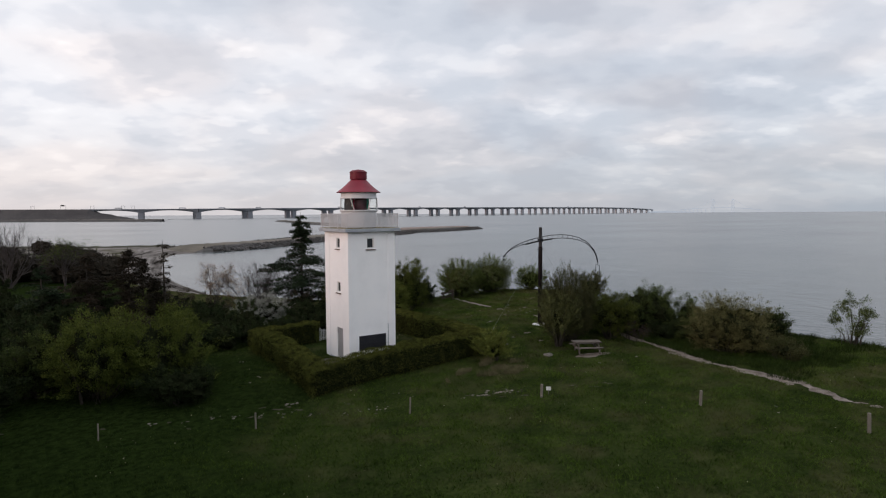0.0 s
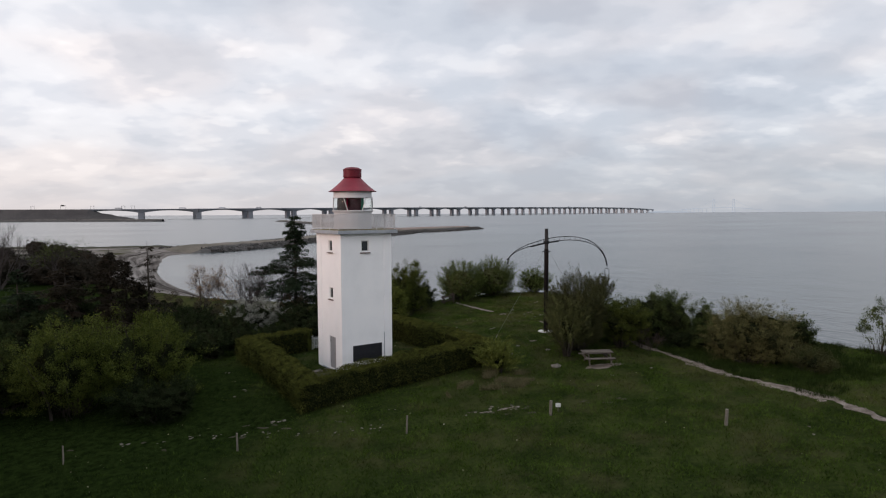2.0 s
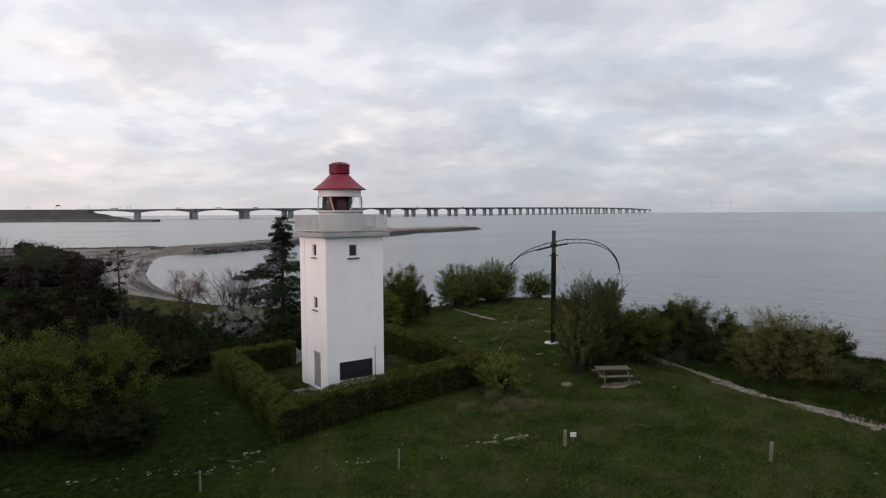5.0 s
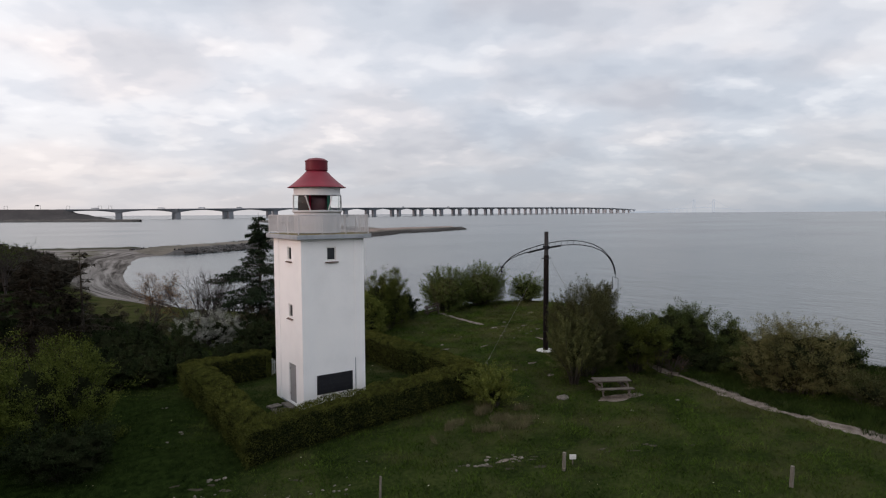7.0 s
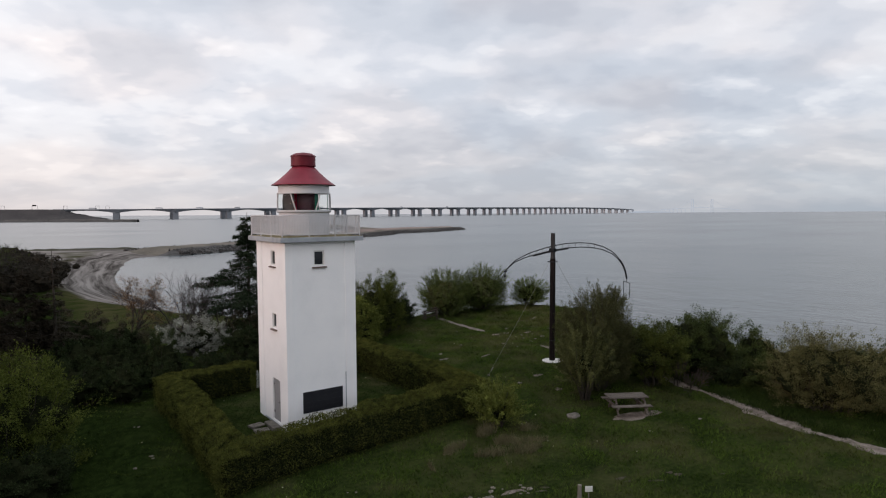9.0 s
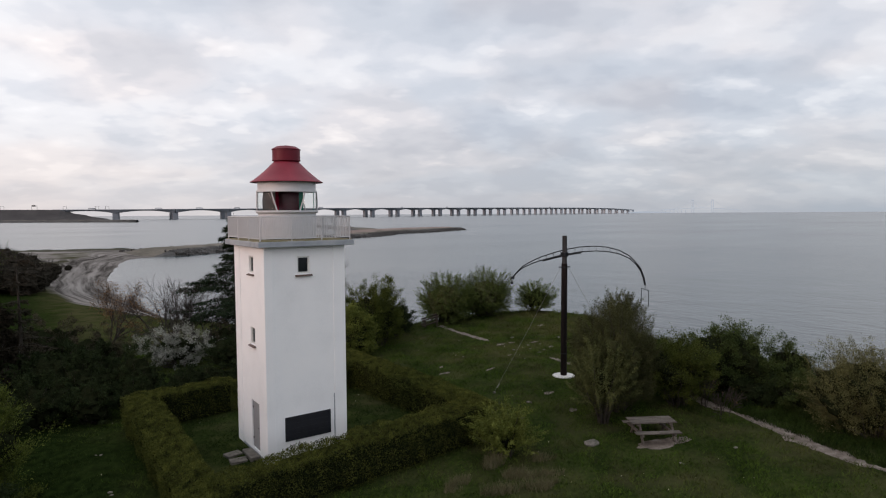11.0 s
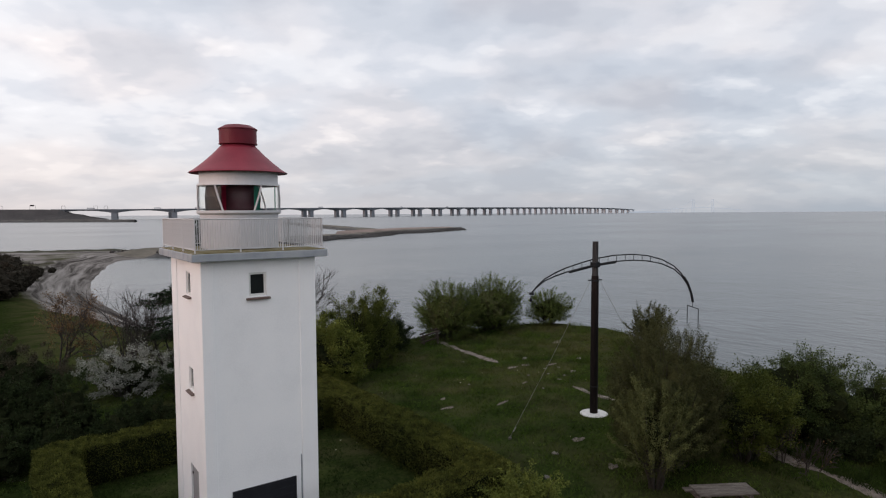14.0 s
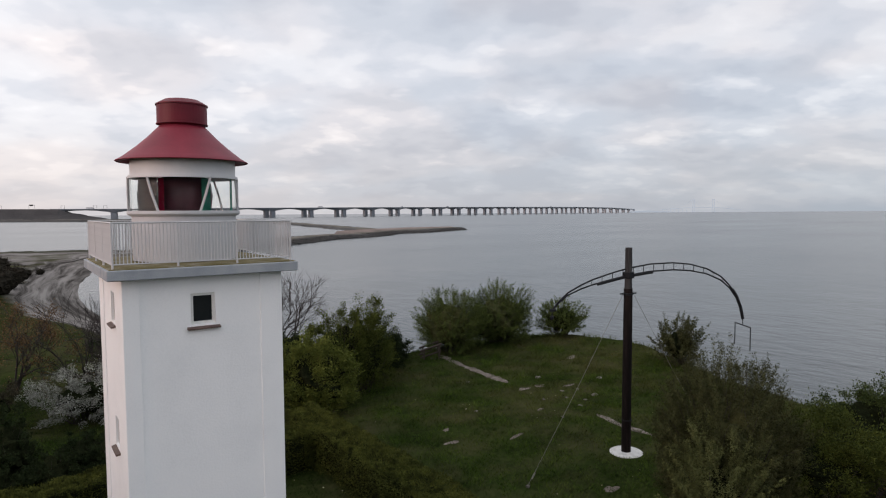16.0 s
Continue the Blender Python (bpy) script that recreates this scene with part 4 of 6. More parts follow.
part("gallery_floor", box(-0.24, W + 0.24, -0.24, DP + 0.24, HB + 0.22, HB + 0.245), M_MOSS, light, "moss-stained gallery floor")


def window(face, u0, u1, z0, z1):
    """A small casement in its reveal, with a sloping tile sill."""
    def put(bm):
        if face == "west":
            bmesh.ops.transform(bm, matrix=Matrix(((0, 1, 0, 0), (1, 0, 0, 0), (0, 0, 1, 0), (0, 0, 0, 1))), verts=bm.verts)
            bmesh.ops.reverse_faces(bm, faces=bm.faces)
        return bm
    bm = bmesh.new()
    t = 0.062
    for a, b, c, d in ((u0 - 0.02, u1 + 0.02, z1 - t, z1 + 0.02), (u0 - 0.02, u1 + 0.02, z0 - 0.02, z0 + t), (u0 - 0.02, u0 + t, z0 + t, z1 - t), (u1 - t, u1 + 0.02, z0 + t, z1 - t)):
        add_box(bm, a, b, 0.075, 0.15, c, d)
    fr = part("window", put(bm), M_FRAME, light, "white painted casement window")
    part("pane", put(box(u0 + t, u1 - t, 0.115, 0.13, z0 + t, z1 - t)), M_WINDOWGLASS, fr)
    bm = bmesh.new()
    vs = [bm.verts.new(p) for p in ((u0 - 0.09, 0.10, z0 - 0.02), (u1 + 0.09, 0.10, z0 - 0.02), (u1 + 0.09, -0.07, z0 - 0.075), (u0 - 0.09, -0.07, z0 - 0.075), (u0 - 0.09, 0.10, z0 - 0.09), (u1 + 0.09, 0.10, z0 - 0.09), (u1 + 0.09, -0.07, z0 - 0.105), (u0 - 0.09, -0.07, z0 - 0.105))]
    for q in ((0, 3, 2, 1), (4, 5, 6, 7), (3, 7, 6, 2), (0, 1, 5, 4), (0, 4, 7, 3), (1, 2, 6, 5)):
        bm.faces.new([vs[i] for i in q])
    part("sill", put(bm), M_SILL, fr, "brown tile sill")
    part("dark_back", put(box(u0 - 0.02, u1 + 0.02, 0.33, 0.36, z0 - 0.02, z1 + 0.02)), M_DARKGAP, fr)


window("south", *SLOTS["south"][0])
window("west", *SLOTS["west"][0])
window("west", *SLOTS["west"][1])
# the boarded door
door = part("door", box(0.09, 0.13, 0.99, 1.92, 0.10, 2.10), M_DOOR, light, "grey boarded door")
for k in range(7):
    part("board", box(0.075, 0.095, 1.005 + k * 0.129, 1.005 + k * 0.129 + 0.120, 0.12, 2.08, 0.004), M_DOOR, door)
part("handle", tube([(0.06, 1.10, 1.05), (0.03, 1.10, 1.05), (0.03, 1.22, 1.05)], 0.012), M_IRON, door)
for z in (0.45, 1.75):
    part("hinge", box(0.062, 0.078, 1.80, 1.91, z, z + 0.07), M_IRON, door)
part("doorstep", box(-0.40, 0.0, 0.85, 2.02, -0.45, 0.02, 0.02), M_SLAB, light, "concrete doorstep")
# the black board on the broad face
board = part("black_board", box(0.76, 2.68, 0.004, 0.044, 0.71, 1.635), M_PANEL, light, "large black framed panel")
for a, b, c, d in ((0.737, 2.704, 1.612, 1.657), (0.737, 2.704, 0.686, 0.731), (0.737, 0.782, 0.731, 1.612), (2.659, 2.704, 0.731, 1.612)):
    part("moulding", box(a, b, -0.012, 0.03, c, d), M_PANEL, board)
for k in range(4):
    part("slat", box(0.79, 2.65, -0.004, 0.006, 0.74 + k * 0.219, 0.74 + k * 0.219 + 0.207), M_PANEL, board)
part("downpipe", tube([(W - 0.56, 0.012, -0.1), (W - 0.56, 0.012, 2.3)], 0.018, sides=6), M_CONCRETE, light, "thin grey pipe up the wall")
part("tap_box", box(1.28, 1.42, -0.06, 0.045, 0.28, 0.46, 0.01), M_IRON, light, "small dark pipe box")

C, CY = W / 2, DP / 2
ZG = HB + 0.245
lantern = new("lantern")
lantern.parent = light
lantern.matrix_basis = pose(C, CY, 0.02)
part("drum", lathe([(1.19, ZG), (1.19, 9.80), (1.25, 9.82), (1.29, 9.86), (1.29, 9.93), (1.18, 9.93)], 64), M_DRUM, lantern, "round greyish white drum", smooth=False)
part("drum_floor", lathe([(0.0, 9.84), (1.18, 9.84), (1.18, 9.90), (0.0, 9.90)], 48), M_LANTERN, lantern)
part("glazing", lathe([(1.22, 9.93), (1.22, 10.71), (1.21, 10.71), (1.21, 9.93), (1.22, 9.93)], 64), M_GLASS, lantern, "clear curved lantern glass").visible_shadow = False
part("glazing_head", lathe([(1.16, 10.70), (1.25, 10.70), (1.25, 10.76), (1.20, 10.76), (1.20, 11.18), (1.14, 11.18), (1.14, 10.70)], 64), M_LANTERN, lantern)
# leaning glazing bars all round
for k, a in enumerate((169.0, 224.0, 279.0, 333.0, 35.0, 102.0)):
    lean = -6 if k % 2 else 6
    p0 = (1.235 * math.cos(radians(a - lean)), 1.235 * math.sin(radians(a - lean)), 9.92)
    p1 = (1.235 * math.cos(radians(a + lean)), 1.235 * math.sin(radians(a + lean)), 10.72)
    pm = (1.25 * math.cos(radians(a)), 1.25 * math.sin(radians(a)), 10.32)
    part("glazing_bar", tube([p0, pm, p1], 0.028, sides=6), M_RAIL, lantern)
for a in (170, 350):
    part("upright_bar", tube([(1.25 * math.cos(radians(a)), 1.25 * math.sin(radians(a)), 9.9), (1.25 * math.cos(radians(a)), 1.25 * math.sin(radians(a)), 10.74)], 0.022, sides=6), M_RAIL, lantern)
# the lens and its coloured sector panes
optic = part("lens_drum", lathe([(0.0, 9.90), (0.55, 9.90), (0.62, 10.0), (0.66, 10.3), (0.62, 10.6), (0.5, 10.75), (0.0, 10.78)], 40), M_LENS, lantern, "dark lens", smooth=True)
for a0, a1, r, mat, nm in ((212, 223, 0.80, M_REDPANE, "red_pane"), (286, 304, 0.80, M_GREENPANE, "green_pane"), (326, 336, 1.12, M_GREENPANE, "green_pane")):
    part(nm, lathe([(r, 9.92), (r, 10.70), (r - 0.012, 10.70), (r - 0.012, 9.92), (r, 9.92)], 10, a0=a0, a1=a1), mat, lantern)
# a panel added for the dark shapes in the left glass
part("dark_panel", lathe([(1.05, 9.92), (1.06, 10.35), (1.02, 10.70), (1.0, 10.70), (1.03, 10.35), (1.03, 9.92), (1.05, 9.92)], 10, a0=178, a1=222), M_DARKGAP, lantern, "dark curved panel behind the glass")
# red roof, its ventilator and edge
part("roof", lathe([(1.50, 11.105), (1.515, 11.112), (1.505, 11.125), (1.36, 11.21), (1.08, 11.435), (0.82, 11.67), (0.62, 11.88), (0.50, 12.00), (0.0, 12.02)], 64), M_RED, lantern, "red painted conical roof", smooth=True)
part("soffit", lathe([(1.13, 11.20), (1.46, 11.118), (1.495, 11.108), (1.495, 11.10), (1.13, 11.17)], 64), M_REDDARK, lantern)
vent = part("ventilator", lathe([(0.48, 11.96), (0.55, 12.02), (0.575, 12.05), (0.575, 12.47), (0.60, 12.475), (0.60, 12.505), (0.40, 12.62), (0.0, 12.68)], 48), M_REDDARK, lantern, "dark red ventilator cap")
part("vent_collar", lathe([(0.56, 12.01), (0.592, 12.02), (0.592, 12.045), (0.56, 12.055)], 48), M_REDDARK, vent)

# gallery railing
rail = new("railing")
rail.parent = light
R0, R1, R2, RT = -0.17, W + 0.17, DP + 0.17, 9.70
for a, b in (((R0, R0), (R1, R0)), ((R1, R0), (R1, R2)), ((R1, R2), (R0, R2)), ((R0, R2), (R0, R0))):
    for z, r in ((RT, 0.021), (ZG + 0.09, 0.016)):
        part("rail_bar", tube([(*a, z), (*b, z)], r, sides=6), M_RAIL, rail)
    for k in range(3):
        t = k / 3
        x, y = a[0] + (b[0] - a[0]) * t, a[1] + (b[1] - a[1]) * t
        part("rail_post", tube([(x, y, ZG - 0.14), (x, y, RT)], 0.024, sides=6), M_RAIL, rail)
me_bal = tube([(0, 0, ZG + 0.08), (0, 0, RT)], 0.0115, sides=5)
bar0 = part("baluster", me_bal, M_RAIL, rail)
bar0.matrix_basis = pose(R0 + 0.07, R0, 0)
NB = 54
for s in range(4):
    for k in range(1, NB):
        if (s == 0 and k == 1) or k % 18 == 0:
            continue
        t = R0 + ((R2 if s % 2 else R1) - R0) * k / NB
        x, y = ((t, R0), (R1, t), (t, R2), (R0, t))[s]
        share("baluster", bar0.data, rail, pose(x, y, 0))

# flat stepping slabs by the door
for x, y, a in ((-0.80, 2.0, 10), (-0.80, 1.3, -6)):
    slab = box(-0.33, 0.33, -0.24, 0.24, -0.06, 0.05, 0.015)
    ob = part("paving_slab", slab, M_SLAB)
    ob.matrix_basis = pose(x, y, h(x, y) + 0.02, 0, 0, a)
    tagged(ob, "grey concrete paving slab in the grass by the tower door", "paving slab", "slabs by the tower")

# ---- the mast with its curved arm ----
MX, MY = 17.22, 0.67
MZ = h(MX, MY)
mast = thing("signal_mast", MX, MY, MZ, "tall dark timber mast with curved iron lattice arm", "mast")
TOP = 8.50 - MZ
part("pole", tube([(-0.01, 0, -0.3), (-0.01, 0, 2.2), (0, 0, 5.0), (0.005, 0, 6.95 - MZ)], 0.18, 0.162, 12), M_TIMBER, mast, "tarred round timber pole")
part("topmast", tube([(0.005, 0, 6.94 - MZ), (0.012, 0, 7.7 - MZ), (0.012, 0, TOP)], 0.14, 0.128, 12), M_TOPMAST, mast, "weathered grey upper pole")
AD = Vector((0.910, -0.414, 0))


def arm(s, z):
    return AD * s + Vector((0, 0, z - MZ))


UP = [(-3.03, 6.23), (-2.75, 6.55), (-2.41, 6.86), (-1.9, 7.13), (-1.41, 7.33), (-0.61, 7.57), (0.0, 7.72), (0.89, 7.86), (1.83, 7.89), (2.55, 7.82), (3.28, 7.63), (3.9, 7.31), (4.27, 6.97), (4.61, 6.49), (4.79, 6.07), (4.9, 5.62)]


def lower(s, z):
    return z - 0.28 * max(0.0, 1 - abs((s - 1.0) / 4.05) ** 2.2)


part("upper_rail", tube([arm(s, z) for s, z in UP], 0.03, sides=6), M_IRON, mast)
part("lower_rail", tube([arm(s, lower(s, z)) for s, z in UP], 0.03, sides=6), M_IRON, mast)
for k in range(15):
    s = -1.9 + k * 0.42
    z = float(np.interp(s, [p[0] for p in UP], [p[1] for p in UP]))
    part("rung", tube([arm(s, z), arm(s, lower(s, z))], 0.014, sides=5), M_IRON, mast)
SU, ZU = [p[0] for p in UP], [p[1] for p in UP]
part("arm_stiffener", tube([arm(s, lower(s, float(np.interp(s, SU, ZU))) - 0.035) for s in np.linspace(-1.25, 1.0, 9)], 0.062, sides=6), M_IRON, mast)
part("arm_tip", tube([arm(4.40, 6.80), arm(4.61, 6.49), arm(4.79, 6.07), arm(4.90, 5.60)], 0.062, sides=6), M_IRON, mast)
part("pivot_bracket", box(-0.15, 0.15, -0.17, 0.17, 7.34 - MZ, 7.58 - MZ, 0.02), M_IRON, mast)
for z in (6.74, 1.9):
    part("iron_band", lathe([(0.15, z - MZ - 0.04), (0.185, z - MZ - 0.03), (0.185, z - MZ + 0.03), (0.15, z - MZ + 0.04)], 20), M_IRON, mast)
part("stay_lug", tube([Vector((-0.34, 0.1, 6.76 - MZ)), Vector((0.34, -0.1, 6.76 - MZ))], 0.03, sides=6), M_IRON, mast)
# the hanging fork at one end, a small weight at the other
end = arm(4.90, 5.60)
hang = part("fork_hanger", tube([end, end + Vector((0, 0, -0.22))], 0.015, sides=5), M_IRON, mast)
side_v = Vector((-0.545, -0.839, 0)) * 0.58
f0 = end + Vector((0, 0, -0.24))
part("fork_bar", tube([f0 - side_v, f0 + side_v], 0.022, sides=6), M_IRON, mast)
part("fork_leg", tube([f0 - side_v, f0 - side_v + Vector((0, 0, -0.87))], 0.02, sides=6), M_IRON, mast)
part("fork_leg", tube([f0 + side_v, f0 + side_v + Vector((0, 0, -0.90))], 0.02, sides=6), M_IRON, mast)
e2 = arm(-3.03, 6.23)
part("end_knob", tube([e2 + AD * -0.08, e2 + AD * 0.12], 0.06, sides=8), M_IRON, mast)
part("weight", lathe([(0.0, 0.0), (0.06, 0.02), (0.07, 0.1), (0.02, 0.16), (0.012, 0.34), (0.0, 0.34)], 12), M_IRON, mast).matrix_basis = pose(e2.x, e2.y, e2.z - 0.36)
for fx, fy in ((12.46, 1.06), (21.94, 0.41)):
    foot = Vector((fx - MX, fy - MY, h(fx, fy) - MZ))
    lug = Vector((math.copysign(0.3, fx - MX), 0, 6.74 - MZ))
    part("stay_wire", tube([lug, lug.lerp(foot, 0.5) + Vector((0, 0, -0.05)), foot + Vector((0, 0, 0.05))], 0.008, sides=5), M_WIRE, mast)
    part("turnbuckle", tube([lug.lerp(foot, 0.93), lug.lerp(foot, 0.96)], 0.03, sides=6), M_WIRE, mast)
    part("anchor_block", box(-0.06, 0.06, -0.06, 0.06, -0.1, 0.07, 0.01), M_SLAB, mast).matrix_basis = pose(foot.x, foot.y, foot.z, 0, 0, 20)
disc = part("foundation_disc", lathe([(0.0, 0.06), (0.57, 0.05), (0.62, 0.02), (0.62, -0.3), (0.0, -0.3)], 32), M_WHITESTONE)
disc.matrix_basis = pose(MX, MY, MZ)
tagged(disc, "round white concrete footing in the grass under the mast", "footing")

# ---- the picnic table ----
TX, TY = 13.73, -7.65
table = thing("picnic_table", TX, TY, h(TX, TY) + 0.03, "weathered grey wooden picnic table with attached benches", "picnic table", rz=-31)
for k in range(5):
    part("top_board", box(-0.95, 0.95, -0.40 + k * 0.163, -0.40 + k * 0.163 + 0.15, 0.70, 0.745, 0.006), M_OLDWOOD, table)
for sy in (-1, 1):
    for k in range(2):
        y0 = sy * 0.72 - 0.15 + k * 0.155
        part("bench_board", box(-0.95, 0.95, y0, y0 + 0.145, 0.41, 0.455, 0.006), M_OLDWOOD, table)
for x in (-0.68, 0.68):
    part("top_bearer", box(x - 0.045, x + 0.045, -0.38, 0.38, 0.60, 0.70), M_OLDWOOD, table)
    part("bench_bearer", box(x - 0.045, x + 0.045, -0.86, 0.86, 0.31, 0.41), M_OLDWOOD, table)
    for sy in (-1, 1):
        bm = box(-0.035, 0.035, -0.05, 0.05, -0.05, 0.80)
        bmesh.ops.transform(bm, matrix=Matrix.Translation((x + 0.08, sy * 0.62, 0)) @ Matrix.Rotation(sy * 0.52, 4, "X"), verts=bm.verts)
        part("leg", bm, M_OLDWOOD, table)
patch(13.75, -8.35, 0.95, 0.5, -24, M_SOIL, 3, 0.012)
patch(14.45, -8.55, 0.42, 0.28, -10, M_SOIL, 8, 0.012)
patch(13.0, -8.0, 0.5, 0.2, -31, M_SOIL, 9, 0.01)

# ---- paths, worn strips, stones ----
ribbon("sandy_path", [(19.9, -5.0), (19.7, -6.2), (19.35, -7.5), (19.2, -8.8), (18.75, -10.2), (18.3, -11.6), (18.0, -12.9), (17.75, -14.3), (17.85, -16.0), (17.85, -17.6), (17.9, -18.7), (17.6, -20.0), (17.1, -21.4), (16.7, -22.6)], 0.70, M_SOIL, "narrow trodden sandy footpath through the grass", "path", seed=2, ragged=0.6)
ribbon("sandy_path", [(21.5, 19.16), (21.23, 17.39), (20.87, 15.61), (20.85, 13.83), (20.63, 12.03), (20.44, 11.23)], 0.50, M_SOIL, "short sandy footpath to the cliff steps", "path", seed=4)
rng = np.random.default_rng(5)
ribbon("sandy_path", [(19.75, 4.3), (19.62, 3.6), (19.43, 1.9), (19.5, 0.7), (19.2, -0.5)], 0.32, M_SOIL, "short worn sandy strip in the grass behind the mast", "path", seed=6, ragged=0.7)
worn = [(-19.09, 1.71), (-15.03, 0.5), (-12.46, -1.42), (-9.6, -2.71), (-5.24, -4.37), (-1.98, -7.47), (1.1, -8.78), (4.19, -9.83), (8.78, -11.52), (12.81, -14.39), (14.7, -17.09)]
wp = np.array(worn)
ws = np.concatenate([[0], np.cumsum(np.hypot(*np.diff(wp, axis=0).T))])
for k in range(26):
    q = rng.uniform(0, ws[-1])
    x, y = np.interp(q, ws, wp[:, 0]) + rng.normal(0, 0.7), np.interp(q, ws, wp[:, 1]) + rng.normal(0, 0.75)
    patch(x, y, rng.uniform(0.1, 0.3), rng.uniform(0.05, 0.11), -32 + rng.normal(0, 12), M_DRYSOIL, 100 + k, 0.008)
for k, (x, y, rx, ry, a) in enumerate(((17.21, -20.64, 0.6, 0.35, 30), (16.63, -22.22, 0.5, 0.2, -60), (16.8, -23.6, 0.45, 0.2, -50), (16.83, -22.91, 0.4, 0.16, -60), (16.2, -25.2, 0.5, 0.18, -70), (17.24, -19.26, 0.35, 0.2, 0),
                                       (4.59, -9.82, 0.55, 0.16, -25), (20.35, 9.83, 0.5, 0.22, 10), (21.38, 9.63, 0.45, 0.3, 40), (22.5, 8.63, 0.5, 0.2, 0), (12.94, 6.18, 0.45, 0.2, 0),
                                       (15.31, 4.81, 0.5, 0.16, 10), (15.69, -2.61, 0.5, 0.2, 10), (14.46, -0.9, 0.45, 0.2, 0), (17.81, -1.92, 0.5, 0.25, -20), (13.57, -3.4, 0.4, 0.2, 30), (27.25, 12.84, 0.9, 0.3, 20), (13.63, 7.57, 0.3, 0.14, 20), (18.45, 6.62, 0.3, 0.14, 0))):
    patch(x, y, rx * 0.72, ry * 0.8, a, M_SOIL, 300 + k, 0.02)


def pebble(x, y, size, seed, name="stone", label="pale stone lying in the grass", flat=0.5, mat=M_STONE):
    r = np.random.default_rng(seed)
    bm = bmesh.new()
    bmesh.ops.create_icosphere(bm, subdivisions=2 if size > 0.25 else 1, radius=1.0)
    q = r.uniform(0, 9, 3)
    for v in bm.verts:
        n = 1 + 0.28 * noise.noise(v.co * 1.3 + Vector(q)) + 0.1 * noise.noise(v.co * 3 + Vector(q))
        v.co = Vector((v.co.x * n * size, v.co.y * n * size * 0.72, v.co.z * n * size * flat))
    ob = part(name, bm, mat)
    ob.matrix_basis = pose(x, y, h(x, y) + size * flat * 0.25, 0, 0, r.uniform(0, 180))
    return tagged(ob, label, "stone", "stones in the grass")


pebble(11.4, -6.48, 0.33, 1, label="large pale boulder half sunk in the grass", flat=0.42)
for k, (x, y, s) in enumerate(((20.21, 5.71, 0.16), (22.01, 6.41, 0.24), (20.79, 7.12, 0.13), (22.48, 10.94, 0.25), (21.49, 8.13, 0.15), (19.77, 7.73, 0.12), (21.1, 6.21, 0.12), (22.21, 7.72, 0.14), (24.73, 8.41, 0.2), (12.7, -21.07, 0.09), (13.49, -20.51, 0.09), (18.27, 5.02, 0.1), (16.07, 8.5, 0.12), (18.96, 12.9, 0.14), (12.61, -9.84, 0.12), (15.56, -10.33, 0.12), (11.17, -2.45, 0.2), (12.84, -1.19, 0.16))):
    pebble(x, y, s, 20 + k, flat=0.35)
# chalky lumps that lie in loose clusters along the worn strip
n = 60
for cx, cy, count, big in ((3.62, -9.45, 5, 0.17), (4.3, -9.41, 4, 0.13), (5.07, -9.97, 7, 0.15), (2.4, -9.3, 2, 0.09), (-12.1, -1.25, 5, 0.12), (-10.4, -2.15, 3, 0.08), (-9.0, -2.4, 4, 0.12), (-8.1, -2.95, 4, 0.11), (-7.1, -3.9, 3, 0.09),
                           (-6.0, -4.6, 4, 0.10), (-5.1, -3.4, 5, 0.14), (-4.8, -5.5, 3, 0.09), (-4.1, -6.0, 3, 0.08), (-3.3, -6.7, 4, 0.08), (-2.3, -7.0, 4, 0.10), (-1.7, -7.35, 4, 0.10), (-1.3, -6.9, 3, 0.09), (0.4, -5.9, 2, 0.09), (-6.1, -4.2, 3, 0.09), (-5.4, 2.0, 3, 0.12), (-5.4, 6.2, 3, 0.10)):
    for _ in range(count):
        pebble(cx + rng.normal(0, 0.26), cy + rng.normal(0, 0.16), big * rng.uniform(0.4, 1.1), n, label="chalky white stone on the worn strip", flat=0.26, mat=M_CHALK)
        n += 1

# ---- fence posts and a little white sign ----
for x, y, tall, r in ((-14.6, -1.97, 0.85, 0.04), (-7.84, -5.54, 0.85, 0.045), (-0.87, -9.13, 0.85, 0.045), (5.63, -12.08, 0.72, 0.075), (10.82, -18.14, 0.78, 0.075), (13.1, -24.8, 0.88, 0.08)):
    bm = bmesh.new()
    add_tube(bm, [(0, 0, -0.3), (0.006, 0, tall * 0.6), (0.012, 0.004, tall)], r, r * 0.92, 9)
    add_tube(bm, [(0.012, 0.004, tall), (0.012, 0.004, tall + 0.012)], r * 0.9, r * 0.5, 9)
    ob = part("fence_post", bm, M_POST)
    ob.matrix_basis = pose(x, y, h(x, y), rng.normal(0, 2), rng.normal(0, 2), rng.uniform(0, 360))
    tagged(ob, "short weathered round wooden post standing in the grass", "post", "row of fence posts")
sgn = thing("ground_sign", 6.28, -11.94, h(6.28, -11.94), "small white plate on a short stake in the grass", "sign", rz=-35)
part("plate", box(-0.13, 0.13, -0.012, 0.012, 0.22, 0.42, 0.004), M_FRAME, sgn)
part("stake", box(-0.02, 0.02, 0.012, 0.04, -0.15, 0.36), M_POST, sgn)

# ---- steps with a handrail at the cliff edge, garden gate in the hedge ----
steps = thing("cliff_steps", 21.09, 18.85, h(21.09, 18.85), "weathered brown wooden handrail at the head of cliff steps", "handrail", rz=62)
